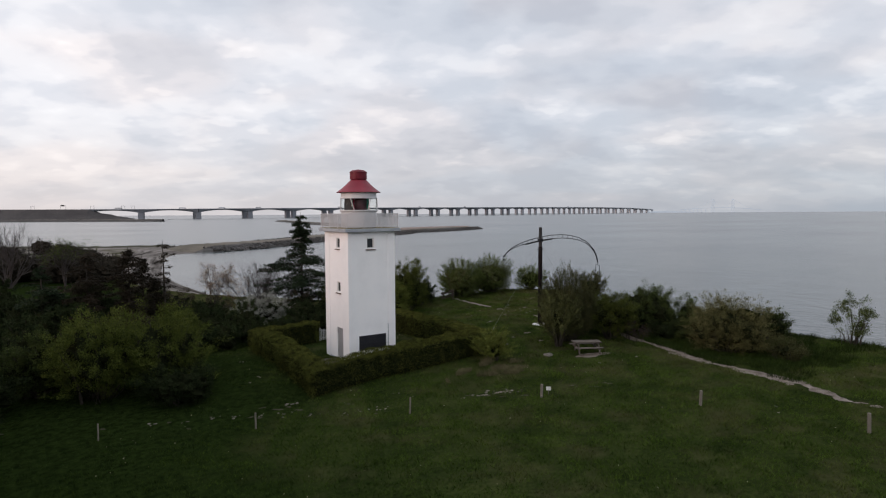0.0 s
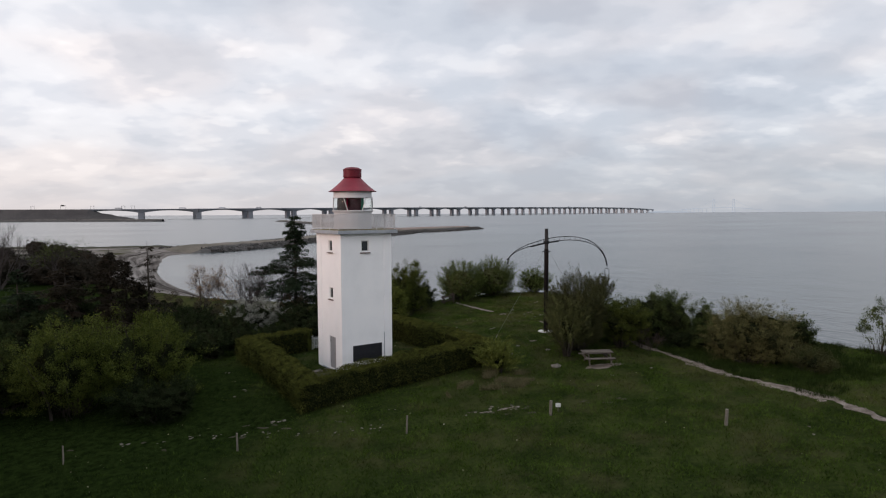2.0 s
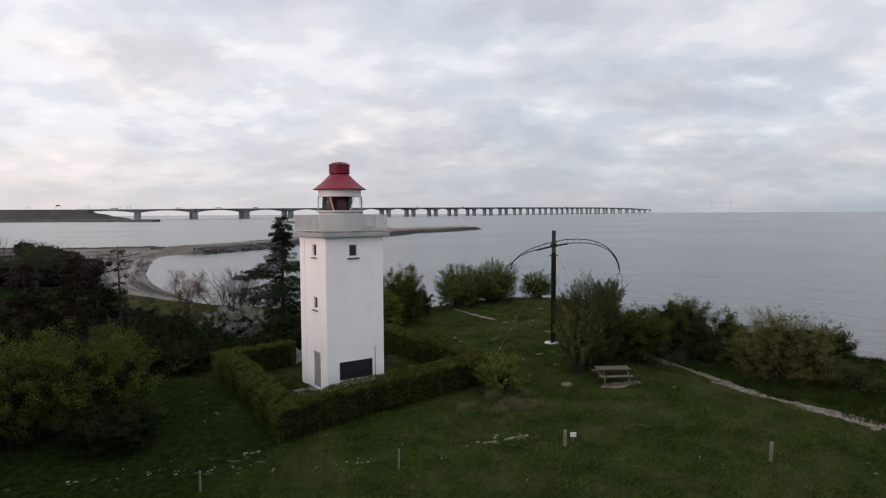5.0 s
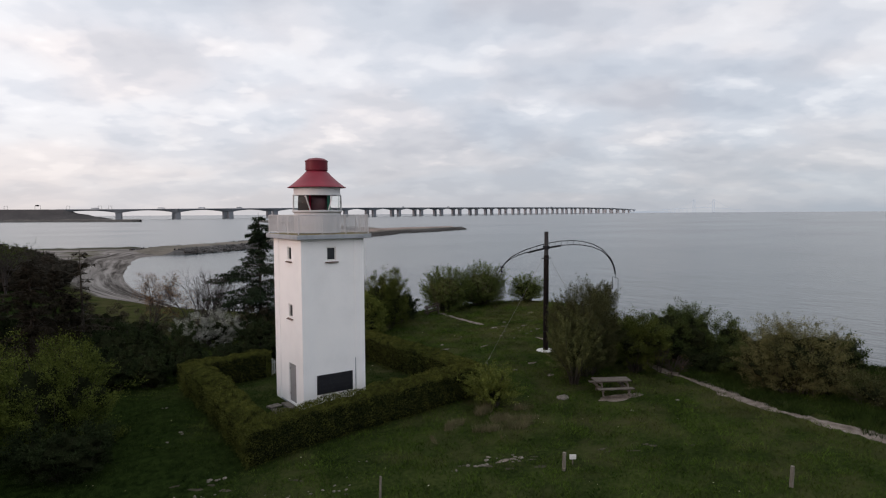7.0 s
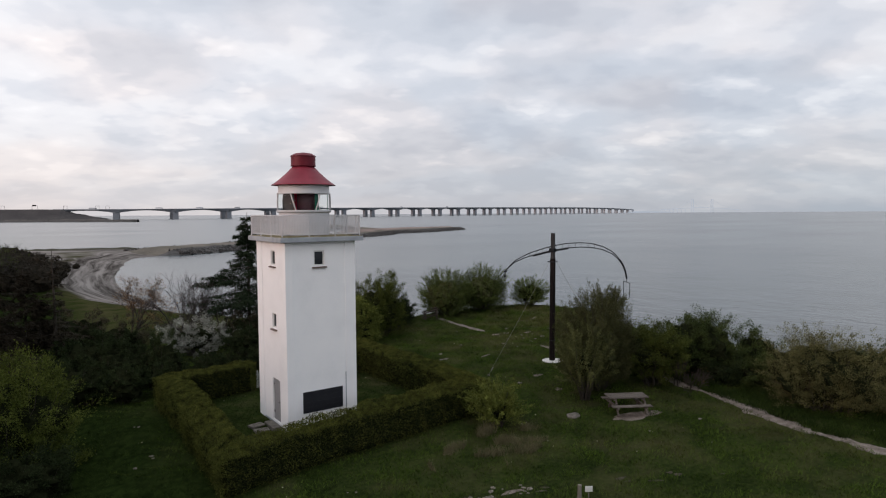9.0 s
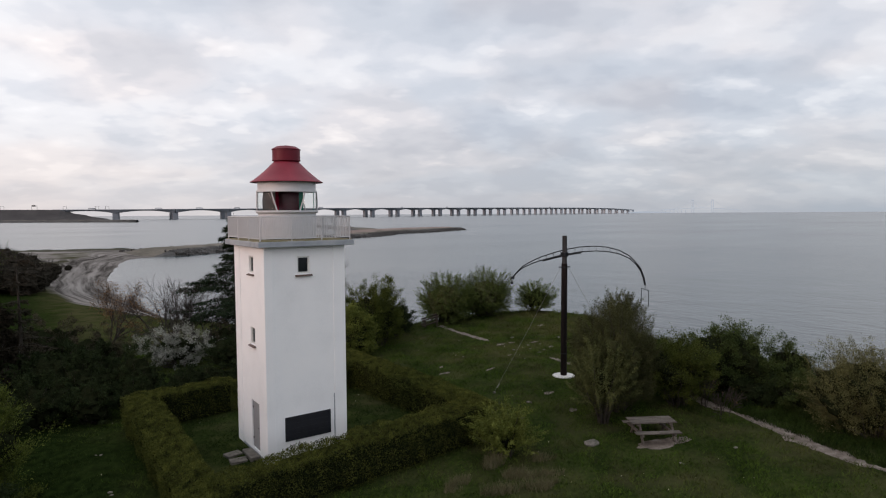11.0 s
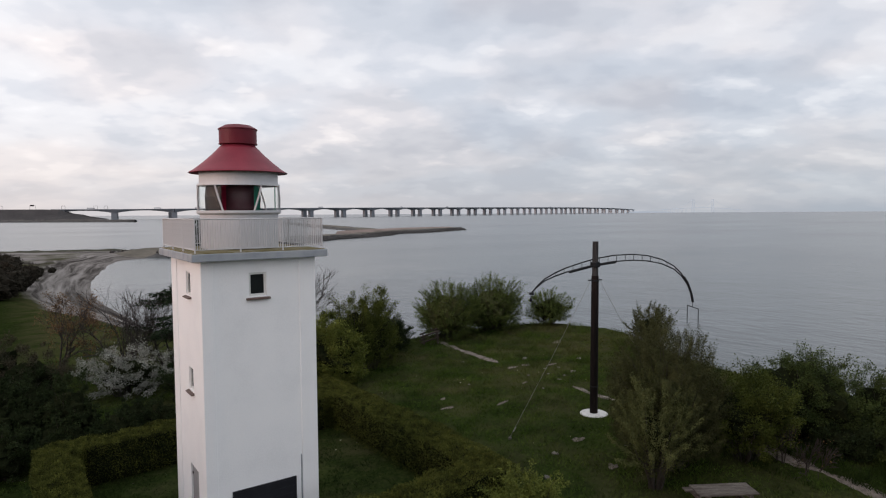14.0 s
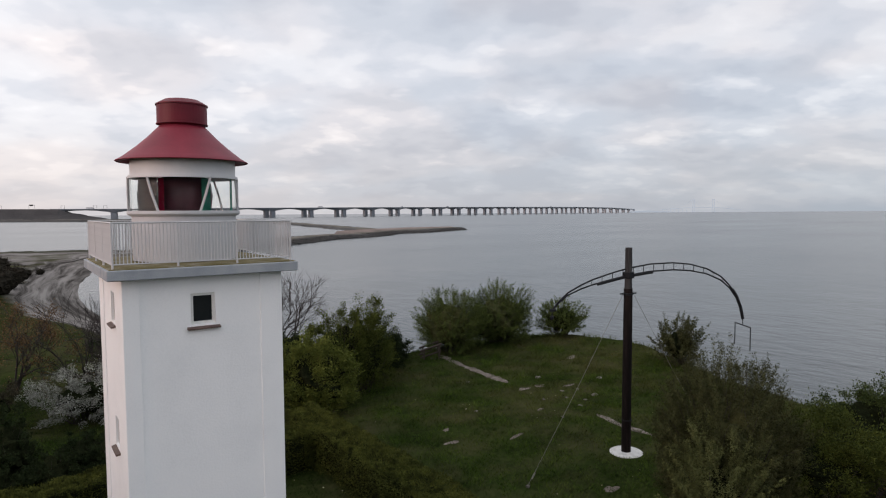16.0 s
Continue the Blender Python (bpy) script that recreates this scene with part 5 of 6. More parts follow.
for sx in (-0.45, 0.45):
    for k in range(2):
        part("post", box(sx - 0.06, sx + 0.06, k * 1.0 - 0.05, k * 1.0 + 0.05, -0.7, 0.95 - k * 0.3), M_OLDDARK, steps)
    part("handrail", tube([(sx, -0.15, 0.98), (sx, 1.25, 0.55)], 0.07, sides=6), M_OLDDARK, steps)
    part("mid_rail", tube([(sx, -0.1, 0.52), (sx, 1.25, 0.1)], 0.06, sides=6), M_OLDDARK, steps)
for k in range(3):
    part("tread", box(-0.45, 0.45, 0.2 + k * 0.4, 0.55 + k * 0.4, -0.06 - k * 0.16, 0.0 - k * 0.16), M_OLDDARK, steps)
gate = thing("garden_gate", 1.95, 8.25, h(1.95, 8.25), "pale grey slatted garden gate in the hedge gap", "gate")
for k in range(8):
    part("slat", box(-0.5 + k * 0.135, -0.5 + k * 0.135 + 0.07, -0.015, 0.015, 0.06, 0.9), M_CASEMENT, gate)
for z in (0.2, 0.72):
    part("crossbar", box(-0.52, 0.54, 0.015, 0.045, z, z + 0.07), M_CASEMENT, gate)
for x in (-0.6, 0.62):
    part("gate_post", box(x - 0.05, x + 0.05, -0.05, 0.05, -0.3, 1.0), M_CASEMENT, gate)

# ---- hedge round the tower ----


def hedge(x0, x1, y0, y1, tall, seed, per_m2=1350):
    rg = np.random.default_rng(seed)
    cx, cy = (x0 + x1) / 2, (y0 + y1) / 2
    zb = h(cx, cy)
    ob = thing("hedge", cx, cy, zb, "clipped green box-shaped hedge round the lighthouse", "hedge", "hedge round the tower")
    # a lumpy inner body, near-black for the shade inside the hedge
    nx, ny, nz = max(2, int((x1 - x0) / 0.35)), max(2, int((y1 - y0) / 0.35)), 5
    bm = bmesh.new()
    add_box(bm, x0 + 0.30, x1 - 0.30, y0 + 0.30, y1 - 0.30, 0.0, tall - 0.22)
    for axis, n, a, b in ((0, nx, x0, x1), (1, ny, y0, y1), (2, nz, 0, tall)):
        for k in range(1, n):
            co = [0, 0, 0]
            no = [0, 0, 0]
            co[axis] = a + (b - a) * k / n
            no[axis] = 1
            bmesh.ops.bisect_plane(bm, geom=bm.verts[:] + bm.edges[:] + bm.faces[:], plane_co=co, plane_no=no)
    for v in bm.verts:
        n = noise.noise(v.co * 1.7) * 0.09
        foot = h(v.co.x, v.co.y)
        v.co = Vector((v.co.x + n - cx, v.co.y + n - cy, v.co.z + noise.noise(v.co * 1.1) * 0.06 + foot - zb - (0.1 if v.co.z < 0.01 else 0)))
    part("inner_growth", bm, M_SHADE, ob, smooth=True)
    lx, ly = x1 - x0, y1 - y0
    areas = [lx * ly, lx * tall, lx * tall, ly * tall, ly * tall]
    out = []
    dirs = []
    for q, ar in enumerate(areas):
        n = int(ar * per_m2 * (1.15 if q == 0 else 0.8))
        u, v = rg.random(n), rg.random(n)
        if q == 0:
            p = np.stack([x0 + lx * u, y0 + ly * v, np.full(n, tall)], 1)
            d = (0, 0, 1)
        elif q < 3:
            p = np.stack([x0 + lx * u, np.full(n, y0 if q == 1 else y1), tall * v ** 0.9], 1)
            d = (0, -1 if q == 1 else 1, 0.3)
        else:
            p = np.stack([np.full(n, x0 if q == 3 else x1), y0 + ly * u, tall * v ** 0.9], 1)
            d = (-1 if q == 3 else 1, 0, 0.3)
        out.append(p)
        dirs.append(np.tile(np.array(d, dtype=float), (n, 1)))
    p, d = np.concatenate(out), np.concatenate(dirs)
    bulge = 0.07 * np.sin(p[:, 0] * 2.1 + 1) * np.sin(p[:, 1] * 2.4) + 0.05 * np.sin(p[:, 0] * 5.3 + p[:, 2] * 4) - np.abs(rg.normal(0, 1, len(p))) * np.where(d[:, 2] > 0.9, 0.09, 0.17)
    # rounded shoulders
    inset = np.clip(p[:, 2] - (tall - 0.22), 0, 0.22) * 0.55
    side = d[:, 2] < 0.9
    p = p + d * bulge[:, None]
    p[:, :2] -= np.where(side[:, None], d[:, :2] * inset[:, None], 0)
    p[:, 2] += land(p[:, 0], p[:, 1]) - zb
    p[:, :2] -= np.array([cx, cy])
    v, f = leaves_np(p, 0.050, rg, along=d, slim=0.36)
    tagged(np_part("foliage", v, f, M_HEDGE, ob), "dense small yellow-green leaves", kind="stuff")
    return ob


HX0, HX1, HY0, HY1, HT, HWD = -4.0, 8.85, -3.5, 9.0, 1.6, 1.38
hedge(HX0, HX1, HY0, HY0 + HWD, HT, 31)
hedge(HX0, HX0 + HWD, HY0 + HWD, HY1, HT, 32)
hedge(HX1 - HWD, HX1, HY0 + HWD, HY1 + 2, HT, 33)
hedge(HX0 + HWD, 1.15, HY1 - HWD, HY1, HT, 34)
hedge(2.75, HX1 - HWD, HY1 - HWD, HY1, HT, 35)

# ---- bushes and trees ----


def shrub(name, x, y, rx, ry, tall, mat, seed, label, category="bush", shoots=170, leaves=9000, size=0.10, low=0.04, spiky=0.15, slim=0.42, root=0.5, group="", upright=0.0, twig=M_BARK, start=0.3, fill=1.9, core=0.62, feather=False, puff=0.26, core_mat=M_SHADE, finer=1.9):
    """Stems that fan out of the root and carry leaves: in tufts near the tips, or feathered along each shoot."""
    rg = np.random.default_rng(seed)
    z0 = h(x, y)
    ob = thing(name, x, y, z0, label, category, group)
    n = shoots
    az = rg.uniform(0, 2 * np.pi, n)
    el = np.arcsin(rg.uniform(-0.85 + 0.8 * upright, 1.0, n))
    girdle = np.where(el < 0, 1.0 + 0.12 * el, np.cos(el))

    def outline(az, el):
        # an uneven outline: broad lobes and small ones
        return 1 + 0.12 * np.sin(2 * az + seed) + 0.09 * np.sin(3 * az + 2 * seed + 3 * el) + 0.08 * np.sin(5 * az + 4 * el + seed) + 0.05 * np.sin(9 * az + 7 * el + 2 * seed)

    depth = rg.uniform(0.72 if feather else 0.5, 1.0, n) ** 0.5
    rad = outline(az, el) * depth * (1 + 0.55 * spiky * np.maximum(rg.normal(0, 1, n), -0.6))
    cz = tall * (0.5 + low * 0.5)
    rz = tall * (0.5 - low * 0.5)
    tip = np.stack([rx * rad * girdle * np.cos(az), ry * rad * girdle * np.sin(az), cz + rz * rad * np.sin(el)], 1)
    tip[:, 2] = np.maximum(tip[:, 2], tall * low * 0.6 + 0.1)
    foot = np.stack([tip[:, 0] * root * rg.uniform(0.2, 1, n), tip[:, 1] * root * rg.uniform(0.2, 1, n), np.full(n, -0.1)], 1)
    mid = np.stack([foot[:, 0] * 0.6 + tip[:, 0] * (0.35 - 0.2 * upright), foot[:, 1] * 0.6 + tip[:, 1] * (0.35 - 0.2 * upright), tip[:, 2] * 0.62], 1) + rg.normal(0, 0.08 * rx, (n, 3))
    k = 7
    chain = bezier(foot, mid, tip, k)
    chain[:, 1:-1] += rg.normal(0, 0.03 * rx, (n, k - 2, 3))
    thick = np.linspace(1, 0.12, k)[None, :] * (0.012 + 0.022 * (tall / 4) * rg.random(n) ** 2)[:, None]
    few = max(24, int(n * (0.2 if feather else 0.25)))
    v, f = tubes_np(chain[:few], thick[:few], 3)
    m = min(7, n)
    v2, f2 = tubes_np(chain[:m, :6], np.linspace(1, 0.08, 6)[None, :] * np.full((m, 1), 0.02 + 0.014 * tall), 6)
    np_part("stem_tangle", v, f, twig, ob)
    np_part("trunk", v2, f2, M_BARK, ob)
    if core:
        # a solid core, near-black by default, stands in for the inner shade
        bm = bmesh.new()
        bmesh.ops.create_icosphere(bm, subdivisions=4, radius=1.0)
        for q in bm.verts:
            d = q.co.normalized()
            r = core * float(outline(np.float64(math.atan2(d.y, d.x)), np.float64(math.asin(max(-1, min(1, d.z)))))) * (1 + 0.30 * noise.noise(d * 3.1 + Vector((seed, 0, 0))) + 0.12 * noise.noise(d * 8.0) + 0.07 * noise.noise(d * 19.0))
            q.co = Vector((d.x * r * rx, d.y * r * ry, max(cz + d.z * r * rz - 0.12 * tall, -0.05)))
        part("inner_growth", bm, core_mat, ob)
    leaves = int(leaves * fill * finer)
    size = size / finer ** 0.5

    def on_chain(w, t):
        g = t * (k - 1)
        i0 = np.minimum(g.astype(int), k - 2)
        fr = (g - i0)[:, None]
        a0 = chain[w, i0 + 1] - chain[w, i0]
        return chain[w, i0] * (1 - fr) + chain[w, i0 + 1] * fr, a0 / (np.linalg.norm(a0, axis=1, keepdims=True) + 1e-9)

    if feather:
        w = rg.integers(0, n, leaves)
        t = start + (1 - start) * rg.random(leaves) ** 0.48
        p, along = on_chain(w, t)
        p = p + rg.normal(0, 1, (leaves, 3)) * (0.035 + 0.05 * (1 - t))[:, None]
        along = along * 0.65 + rg.normal(0, 0.6, (leaves, 3))
    else:
        groups = max(60, leaves // (40 if puff < 0.22 else 120))
        w = rg.integers(0, n, groups)
        t = start + (1 - start) * rg.random(groups) ** 0.55
        c0, a0 = on_chain(w, t)
        c0 = c0 + rg.normal(0, 1, (groups, 3)) * ((0.03 + 0.14 * (1 - t)) * min(rx, 2.2))[:, None]
        girth = puff * rg.uniform(0.6, 1.35, groups)
        pick = rg.integers(0, groups, leaves)
        d = rg.normal(0, 1, (leaves, 3))
        d /= np.linalg.norm(d, axis=1, keepdims=True)
        d[:, 2] = np.where(d[:, 2] < 0, d[:, 2] * 0.45, d[:, 2] * 0.85)
        p = c0[pick] + d * (girth[pick] * rg.random(leaves) ** 0.4)[:, None] + a0[pick] * (girth[pick] * rg.normal(0.2, 0.5, leaves))[:, None]
        along = a0[pick] * 0.7 + d * 0.6 + np.array([0, 0, 0.15])
    p[:, 2] = np.maximum(p[:, 2], 0.05)
    v, f = leaves_np(p, size, rg, along=along, slim=slim)
    tagged(np_part("crown", v, f, mat, ob), kind="stuff")
    return ob


def bare_tree(name, x, y, tall, spread, seed, label, mat=M_TWIG, buds=None, bud_n=0, stems=6, group="", size=0.06, depth=4):
    """Forked branches down to fine twigs."""
    rg = np.random.default_rng(seed)
    z0 = h(x, y)
    ob = thing(name, x, y, z0, label, "tree", group)
    a, b, r = [], [], []
    ends = []

    def grow(p, d, length, radius, level):
        q = p + d * length
        mid = (p + q) / 2 + rg.normal(0, length * 0.06, 3)
        a.append(p)
        b.append((mid, q))
        r.append((radius, radius * 0.62))
        if level == 0:
            ends.append((q, d))
            return
        for _ in range(rg.integers(2, 5)):
            nd = d + rg.normal(0, 0.42, 3) + np.array([0, 0, 0.12])
            nd /= np.linalg.norm(nd)
            t = rg.uniform(0.55, 1.0)
            grow(p + (q - p) * t, nd, length * rg.uniform(0.6, 0.85), radius * 0.55, level - 1)

    for s in range(stems):
        d = np.array([rg.normal(0, 0.5) * spread, rg.normal(0, 0.5) * spread, 1.0])
        d /= np.linalg.norm(d)
        grow(np.array([rg.normal(0, 0.12), rg.normal(0, 0.12), -0.1]), d, tall * rg.uniform(0.30, 0.40), 0.012 * tall, depth)
    chain = np.array([(p, m, q) for p, (m, q) in zip(a, b)])
    rad = np.array([(r0, (r0 + r1) / 2, r1) for r0, r1 in r])
    top = chain[:, :, 2].max()
    chain *= np.array([1, 1, tall / top])
    v, f = tubes_np(chain, np.maximum(rad, 0.009), 4)
    np_part("branchwork", v, f, mat, ob)
    if buds is not None:
        e = np.array([q for q, _ in ends]) * np.array([1, 1, tall / top])
        p = e[rg.integers(0, len(e), bud_n)] + rg.normal(0, 0.16, (bud_n, 3))
        v, f = leaves_np(p, size, rg)
        tagged(np_part("crown", v, f, buds, ob), kind="stuff")
    return ob


def conifer(name, x, y, tall, reach, seed, label, mat, whorls=22, sparse=1.0, group=""):
    """A spruce: a straight stem, drooping boughs in whorls, sprays of needles."""
    rg = np.random.default_rng(seed)
    z0 = h(x, y)
    ob = thing(name, x, y, z0, label, "conifer", group)
    part("trunk", tube([(0, 0, -0.2), (0.05, 0.02, tall * 0.5), (0, 0, tall)], 0.02 * tall, 0.012, 8), M_BARK, ob)
    chains, needles, ndir = [], [], []
    for k in range(whorls * 6):
        t = rg.random() ** 0.85 * 0.98
        z = tall * (0.07 + 0.91 * t)
        ln = reach * ((1 - t) ** 0.75) * (0.75 + 0.35 * math.sin(9 * t + seed)) + 0.15
        if rg.random() > 0.45 + 0.55 * sparse:
            continue
        az = rg.uniform(0, 2 * np.pi)
        length = ln * rg.uniform(0.6, 1.2)
        d = np.array([math.cos(az), math.sin(az), 0])
        u = np.linspace(0, 1, 6)
        c = np.array([[0, 0, z]]) + d[None] * (u * length)[:, None] + np.array([[0, 0, 1]]) * (0.10 * length * np.sin(u * 3.0) - 0.20 * length * u ** 2 + 0.20 * length * u ** 4)[:, None]
        chains.append(c)
        m = int(22 + 62 * length * sparse)
        tt = rg.random(m) ** 0.7
        base = np.stack([np.interp(tt, u, c[:, i]) for i in range(3)], 1)
        sidev = np.array([-d[1], d[0], 0])
        off = rg.normal(0, 1, m) * 0.15 * (1 - 0.55 * tt) * min(length, 2.2)
        base = base + sidev[None] * off[:, None] + np.array([[0, 0, -1]]) * (np.abs(off) * 0.5 + rg.random(m) * 0.12)[:, None]
        needles.append(base)
        ndir.append(d[None] * 0.8 + sidev[None] * np.sign(off)[:, None] * 0.7 + np.array([[0, 0, -0.25]]) + np.zeros((m, 3)))
    ch = np.array(chains)
    v, f = tubes_np(ch, np.linspace(0.022, 0.006, 6)[None, :] * np.ones((len(ch), 1)), 4)
    tagged(np_part("bough_frame", v, f, M_BARK, ob), kind="stuff")
    v, f = leaves_np(np.concatenate(needles), 0.24, np.random.default_rng(seed + 1), along=np.concatenate(ndir), slim=0.16, droop=0.1)
    tagged(np_part("needle_spray", v, f, mat, ob), kind="stuff")
    return ob


# beside the path and the mast
shrub("bush", 15.2, -4.52, 2.53, 2.23, 5.37, M_LEAF_OLIVE, 201, "tall feathery olive-green bush beside the mast", shoots=900, leaves=40000, size=0.085, spiky=0.07, slim=0.22, upright=0.12, feather=True, root=0.3, core=0.58, core_mat=M_LEAF_OLIVE)
shrub("bush", 13.45, -5.35, 1.65, 1.55, 3.95, M_LEAF_TWIG, 202, "loose light grey-green twiggy bush by the mast", shoots=150, leaves=10500, size=0.075, spiky=0.4, slim=0.28, upright=0.3, feather=True, root=0.18, low=0.22, core=0.36)
shrub("bush", 18.03, -5.95, 2.1, 1.95, 3.3, M_LEAF_GOLD, 203, "broad light green bush behind the picnic table", shoots=200, leaves=14000, size=0.08, low=0.3, root=0.3, core=0.62, spiky=0.06, puff=0.26)
shrub("bush", 21.86, -6.25, 2.3, 2.1, 3.75, M_LEAF_MID, 204, "dense green bush by the cliff path", shoots=240, leaves=18000, size=0.085, spiky=0.04, core=0.72, puff=0.26, low=0.0)
shrub("bush", 21.45, -13.17, 2.48, 2.53, 3.9, M_LEAF_BROWN, 205, "large round olive-brown bush beside the path", shoots=700, leaves=30000, size=0.072, spiky=0.06, slim=0.28, low=0.0, root=0.5, core=0.66, puff=0.17)
shrub("bush", 21.74, -16.58, 1.21, 1.11, 1.41, M_LEAF_OLIVE, 206, "low olive-green bush at the foot of the round bush", shoots=90, leaves=2600, size=0.08, core=0.4)
shrub("bush", 26.01, -13.54, 1.31, 1.31, 2.52, M_LEAF_MID, 207, "small green bush at the cliff edge", shoots=70, leaves=2500, size=0.11, spiky=0.3)
shrub("bush", 28.03, -17.69, 1.57, 1.52, 3.34, M_LEAF_WILLOW, 208, "thin airy bush standing alone at the cliff edge", shoots=80, leaves=2000, size=0.09, spiky=0.2, upright=0.3, start=0.4, core=0.0)
shrub("bush", 30.18, 7.13, 1.52, 1.42, 2.95, M_LEAF_OLIVE, 209, "small olive-green bush at the cliff edge beyond the mast", shoots=200, leaves=5000, size=0.09, spiky=0.22, feather=True, root=0.3, core=0.45)
bare_tree("sapling", 18.85, -6.9, 1.7, 0.4, 210, "thin leafless brown sapling beside the path", mat=M_SAPLING, buds=M_LEAF_RED, bud_n=90, stems=5, size=0.045, depth=3)
bare_tree("sapling", 18.6, -8.1, 1.35, 0.45, 211, "thin leafless brown sapling beside the path", mat=M_SAPLING, buds=M_LEAF_RED, bud_n=70, stems=5, size=0.045, depth=3)
shrub("bush", 8.0, -4.95, 1.25, 1.15, 1.95, M_LEAF_SPRIG, 212, "bright yellow-green bush at the hedge corner", shoots=230, leaves=6000, size=0.09, spiky=0.55, upright=0.65, slim=0.34, feather=True, root=0.3, core=0.45)
shrub("bush", 24.5, -8.1, 1.3, 1.3, 2.75, M_LEAF_MID, 250, "small green bush between path and cliff edge", shoots=80, leaves=4200, size=0.09, spiky=0.25)
shrub("bush", 22.6, -9.6, 1.9, 1.7, 1.5, M_LEAF_MID, 251, "low green undergrowth beside the path", shoots=130, leaves=5200, size=0.09)
shrub("bush", 21.6, -7.9, 1.5, 1.3, 1.2, M_LEAF_DARK, 253, "low dark undergrowth beside the path", shoots=110, leaves=3600, size=0.10)
shrub("bush", 19.83, -3.45, 1.72, 1.62, 2.33, M_LEAF_MID, 252, "low green bush beyond the picnic table", shoots=120, leaves=4200, size=0.11)
# the willows at the headland's tip
shrub("willow", 22.93, 19.99, 2.85, 2.75, 4.4, M_LEAF_WILLOW, 213, "round grey-green willow at the cliff edge", "willow", shoots=750, leaves=20000, size=0.1, slim=0.24, spiky=0.11, low=0.0, group="willows at the tip", feather=True, root=0.3, core=0.58, core_mat=M_LEAF_OLIVE)
shrub("willow", 26.9, 19.51, 2.95, 2.75, 4.3, M_LEAF_WILLOW, 214, "round grey-green willow at the cliff edge", "willow", shoots=750, leaves=20000, size=0.1, slim=0.24, spiky=0.11, low=0.0, group="willows at the tip", feather=True, root=0.3, core=0.58, core_mat=M_LEAF_OLIVE)
shrub("bush", 31.3, 17.68, 2.13, 2.03, 2.84, M_LEAF_WILLOW, 215, "low round grey-green bush at the tip of the headland", shoots=260, leaves=6500, size=0.11, slim=0.26, feather=True, root=0.25, core=0.5, spiky=0.1)
# behind the tower on the cliff side
shrub("bush", 13.45, 16.01, 2.44, 2.34, 5.38, M_LEAF_GOLD, 216, "tall olive-green bush behind the hedge", shoots=320, leaves=19000, size=0.105, spiky=0.14, slim=0.3, low=0.0, core=0.52)
shrub("bush", 10.25, 14.13, 2.23, 1.93, 3.96, M_LEAF_SPRIG, 217, "light green rounded bush behind the hedge", shoots=190, leaves=11500, size=0.11, puff=0.32)
shrub("bush", 15.65, 17.81, 1.93, 1.83, 3.35, M_LEAF_DARK, 218, "dark low bush beside the cliff path", shoots=140, leaves=6500, size=0.11)
shrub("bush", 17.75, 19.61, 1.52, 1.42, 1.93, M_LEAF_DARK, 219, "dark low bush beside the cliff path", shoots=90, leaves=3600, size=0.10)
# the light green group on the lawn side
shrub("bush", -13.8, 5.74, 2.81, 2.81, 5.73, M_LEAF_LAWN, 220, "large spring-green bush at the lawn's edge", shoots=380, leaves=17000, size=0.105, spiky=0.15, upright=0.05, slim=0.34, puff=0.34, core=0.6)
shrub("bush", -10.2, 4.5, 2.51, 2.61, 5.21, M_LEAF_LAWN, 221, "large spring-green bush at the lawn's edge", shoots=340, leaves=15000, size=0.105, spiky=0.15, upright=0.05, slim=0.34, puff=0.34, core=0.6)
shrub("bush", -16.93, 8.4, 2.52, 2.32, 4.03, M_LEAF_MID, 222, "olive green bush at the lawn's edge", shoots=240, leaves=10000, size=0.11, spiky=0.2)
shrub("bush", -10.1, 1.3, 2.1, 1.7, 2.3, M_LEAF_DARK, 223, "low green bush at the lawn's edge", shoots=110, leaves=4600, size=0.10)
# blossom, copper tree, bare shrubs
shrub("blossom_bush", 1.2, 21.4, 3.1, 2.2, 2.9, M_BLOSSOM, 224, "blackthorn bush covered in white blossom", "bush", shoots=260, leaves=5000, size=0.085, spiky=0.2, twig=M_TWIG, core=0.45)
bare_tree("young_tree", -1.95, 29.94, 5.5, 0.9, 225, "small tree with coppery young leaves", buds=M_LEAF_RED, bud_n=6000, stems=4, size=0.075)
bare_tree("leafless_shrub", 2.07, 27.98, 6, 1.8, 226, "leafless grey many-stemmed shrub", stems=11)
bare_tree("leafless_shrub", 4.28, 26.95, 5.5, 1.7, 227, "leafless grey many-stemmed shrub", stems=9)
bare_tree("leafless_shrub", 11.81, 23.67, 7.6, 1.0, 228, "leafless grey many-stemmed shrub", stems=6)
bare_tree("leafless_tree", -20.3, 94, 11.8, 1.0, 229, "tall leafless tree over the thicket", stems=8)
bare_tree("young_tree", -12.2, 93, 9, 0.5, 230, "slim pale budding tree by the beach wood", buds=M_LEAF_WILLOW, bud_n=2200, stems=4, size=0.16)
# conifers
conifer("spruce", 6.63, 25.92, 10.3, 5.2, 231, "tall ragged dark green spruce behind the tower", M_NEEDLE, whorls=30)
conifer("spruce", -7.67, 20.72, 8.6, 2.7, 232, "thin sparse spruce in the thicket", M_NEEDLE_BROWN, whorls=17, sparse=0.22)
conifer("spruce", -8.45, 21.0, 5.6, 2.3, 237, "small brownish spruce crowded in the thicket", M_NEEDLE_BROWN, whorls=18, sparse=0.8)
conifer("spruce", -10.68, 18.04, 8.4, 3.3, 233, "broad brownish dark spruce in the thicket", M_NEEDLE_BROWN, whorls=22, sparse=0.9)
conifer("spruce", -13.49, 19.41, 8.2, 3.3, 234, "broad brownish dark spruce in the thicket", M_NEEDLE_BROWN, whorls=22, sparse=0.9)
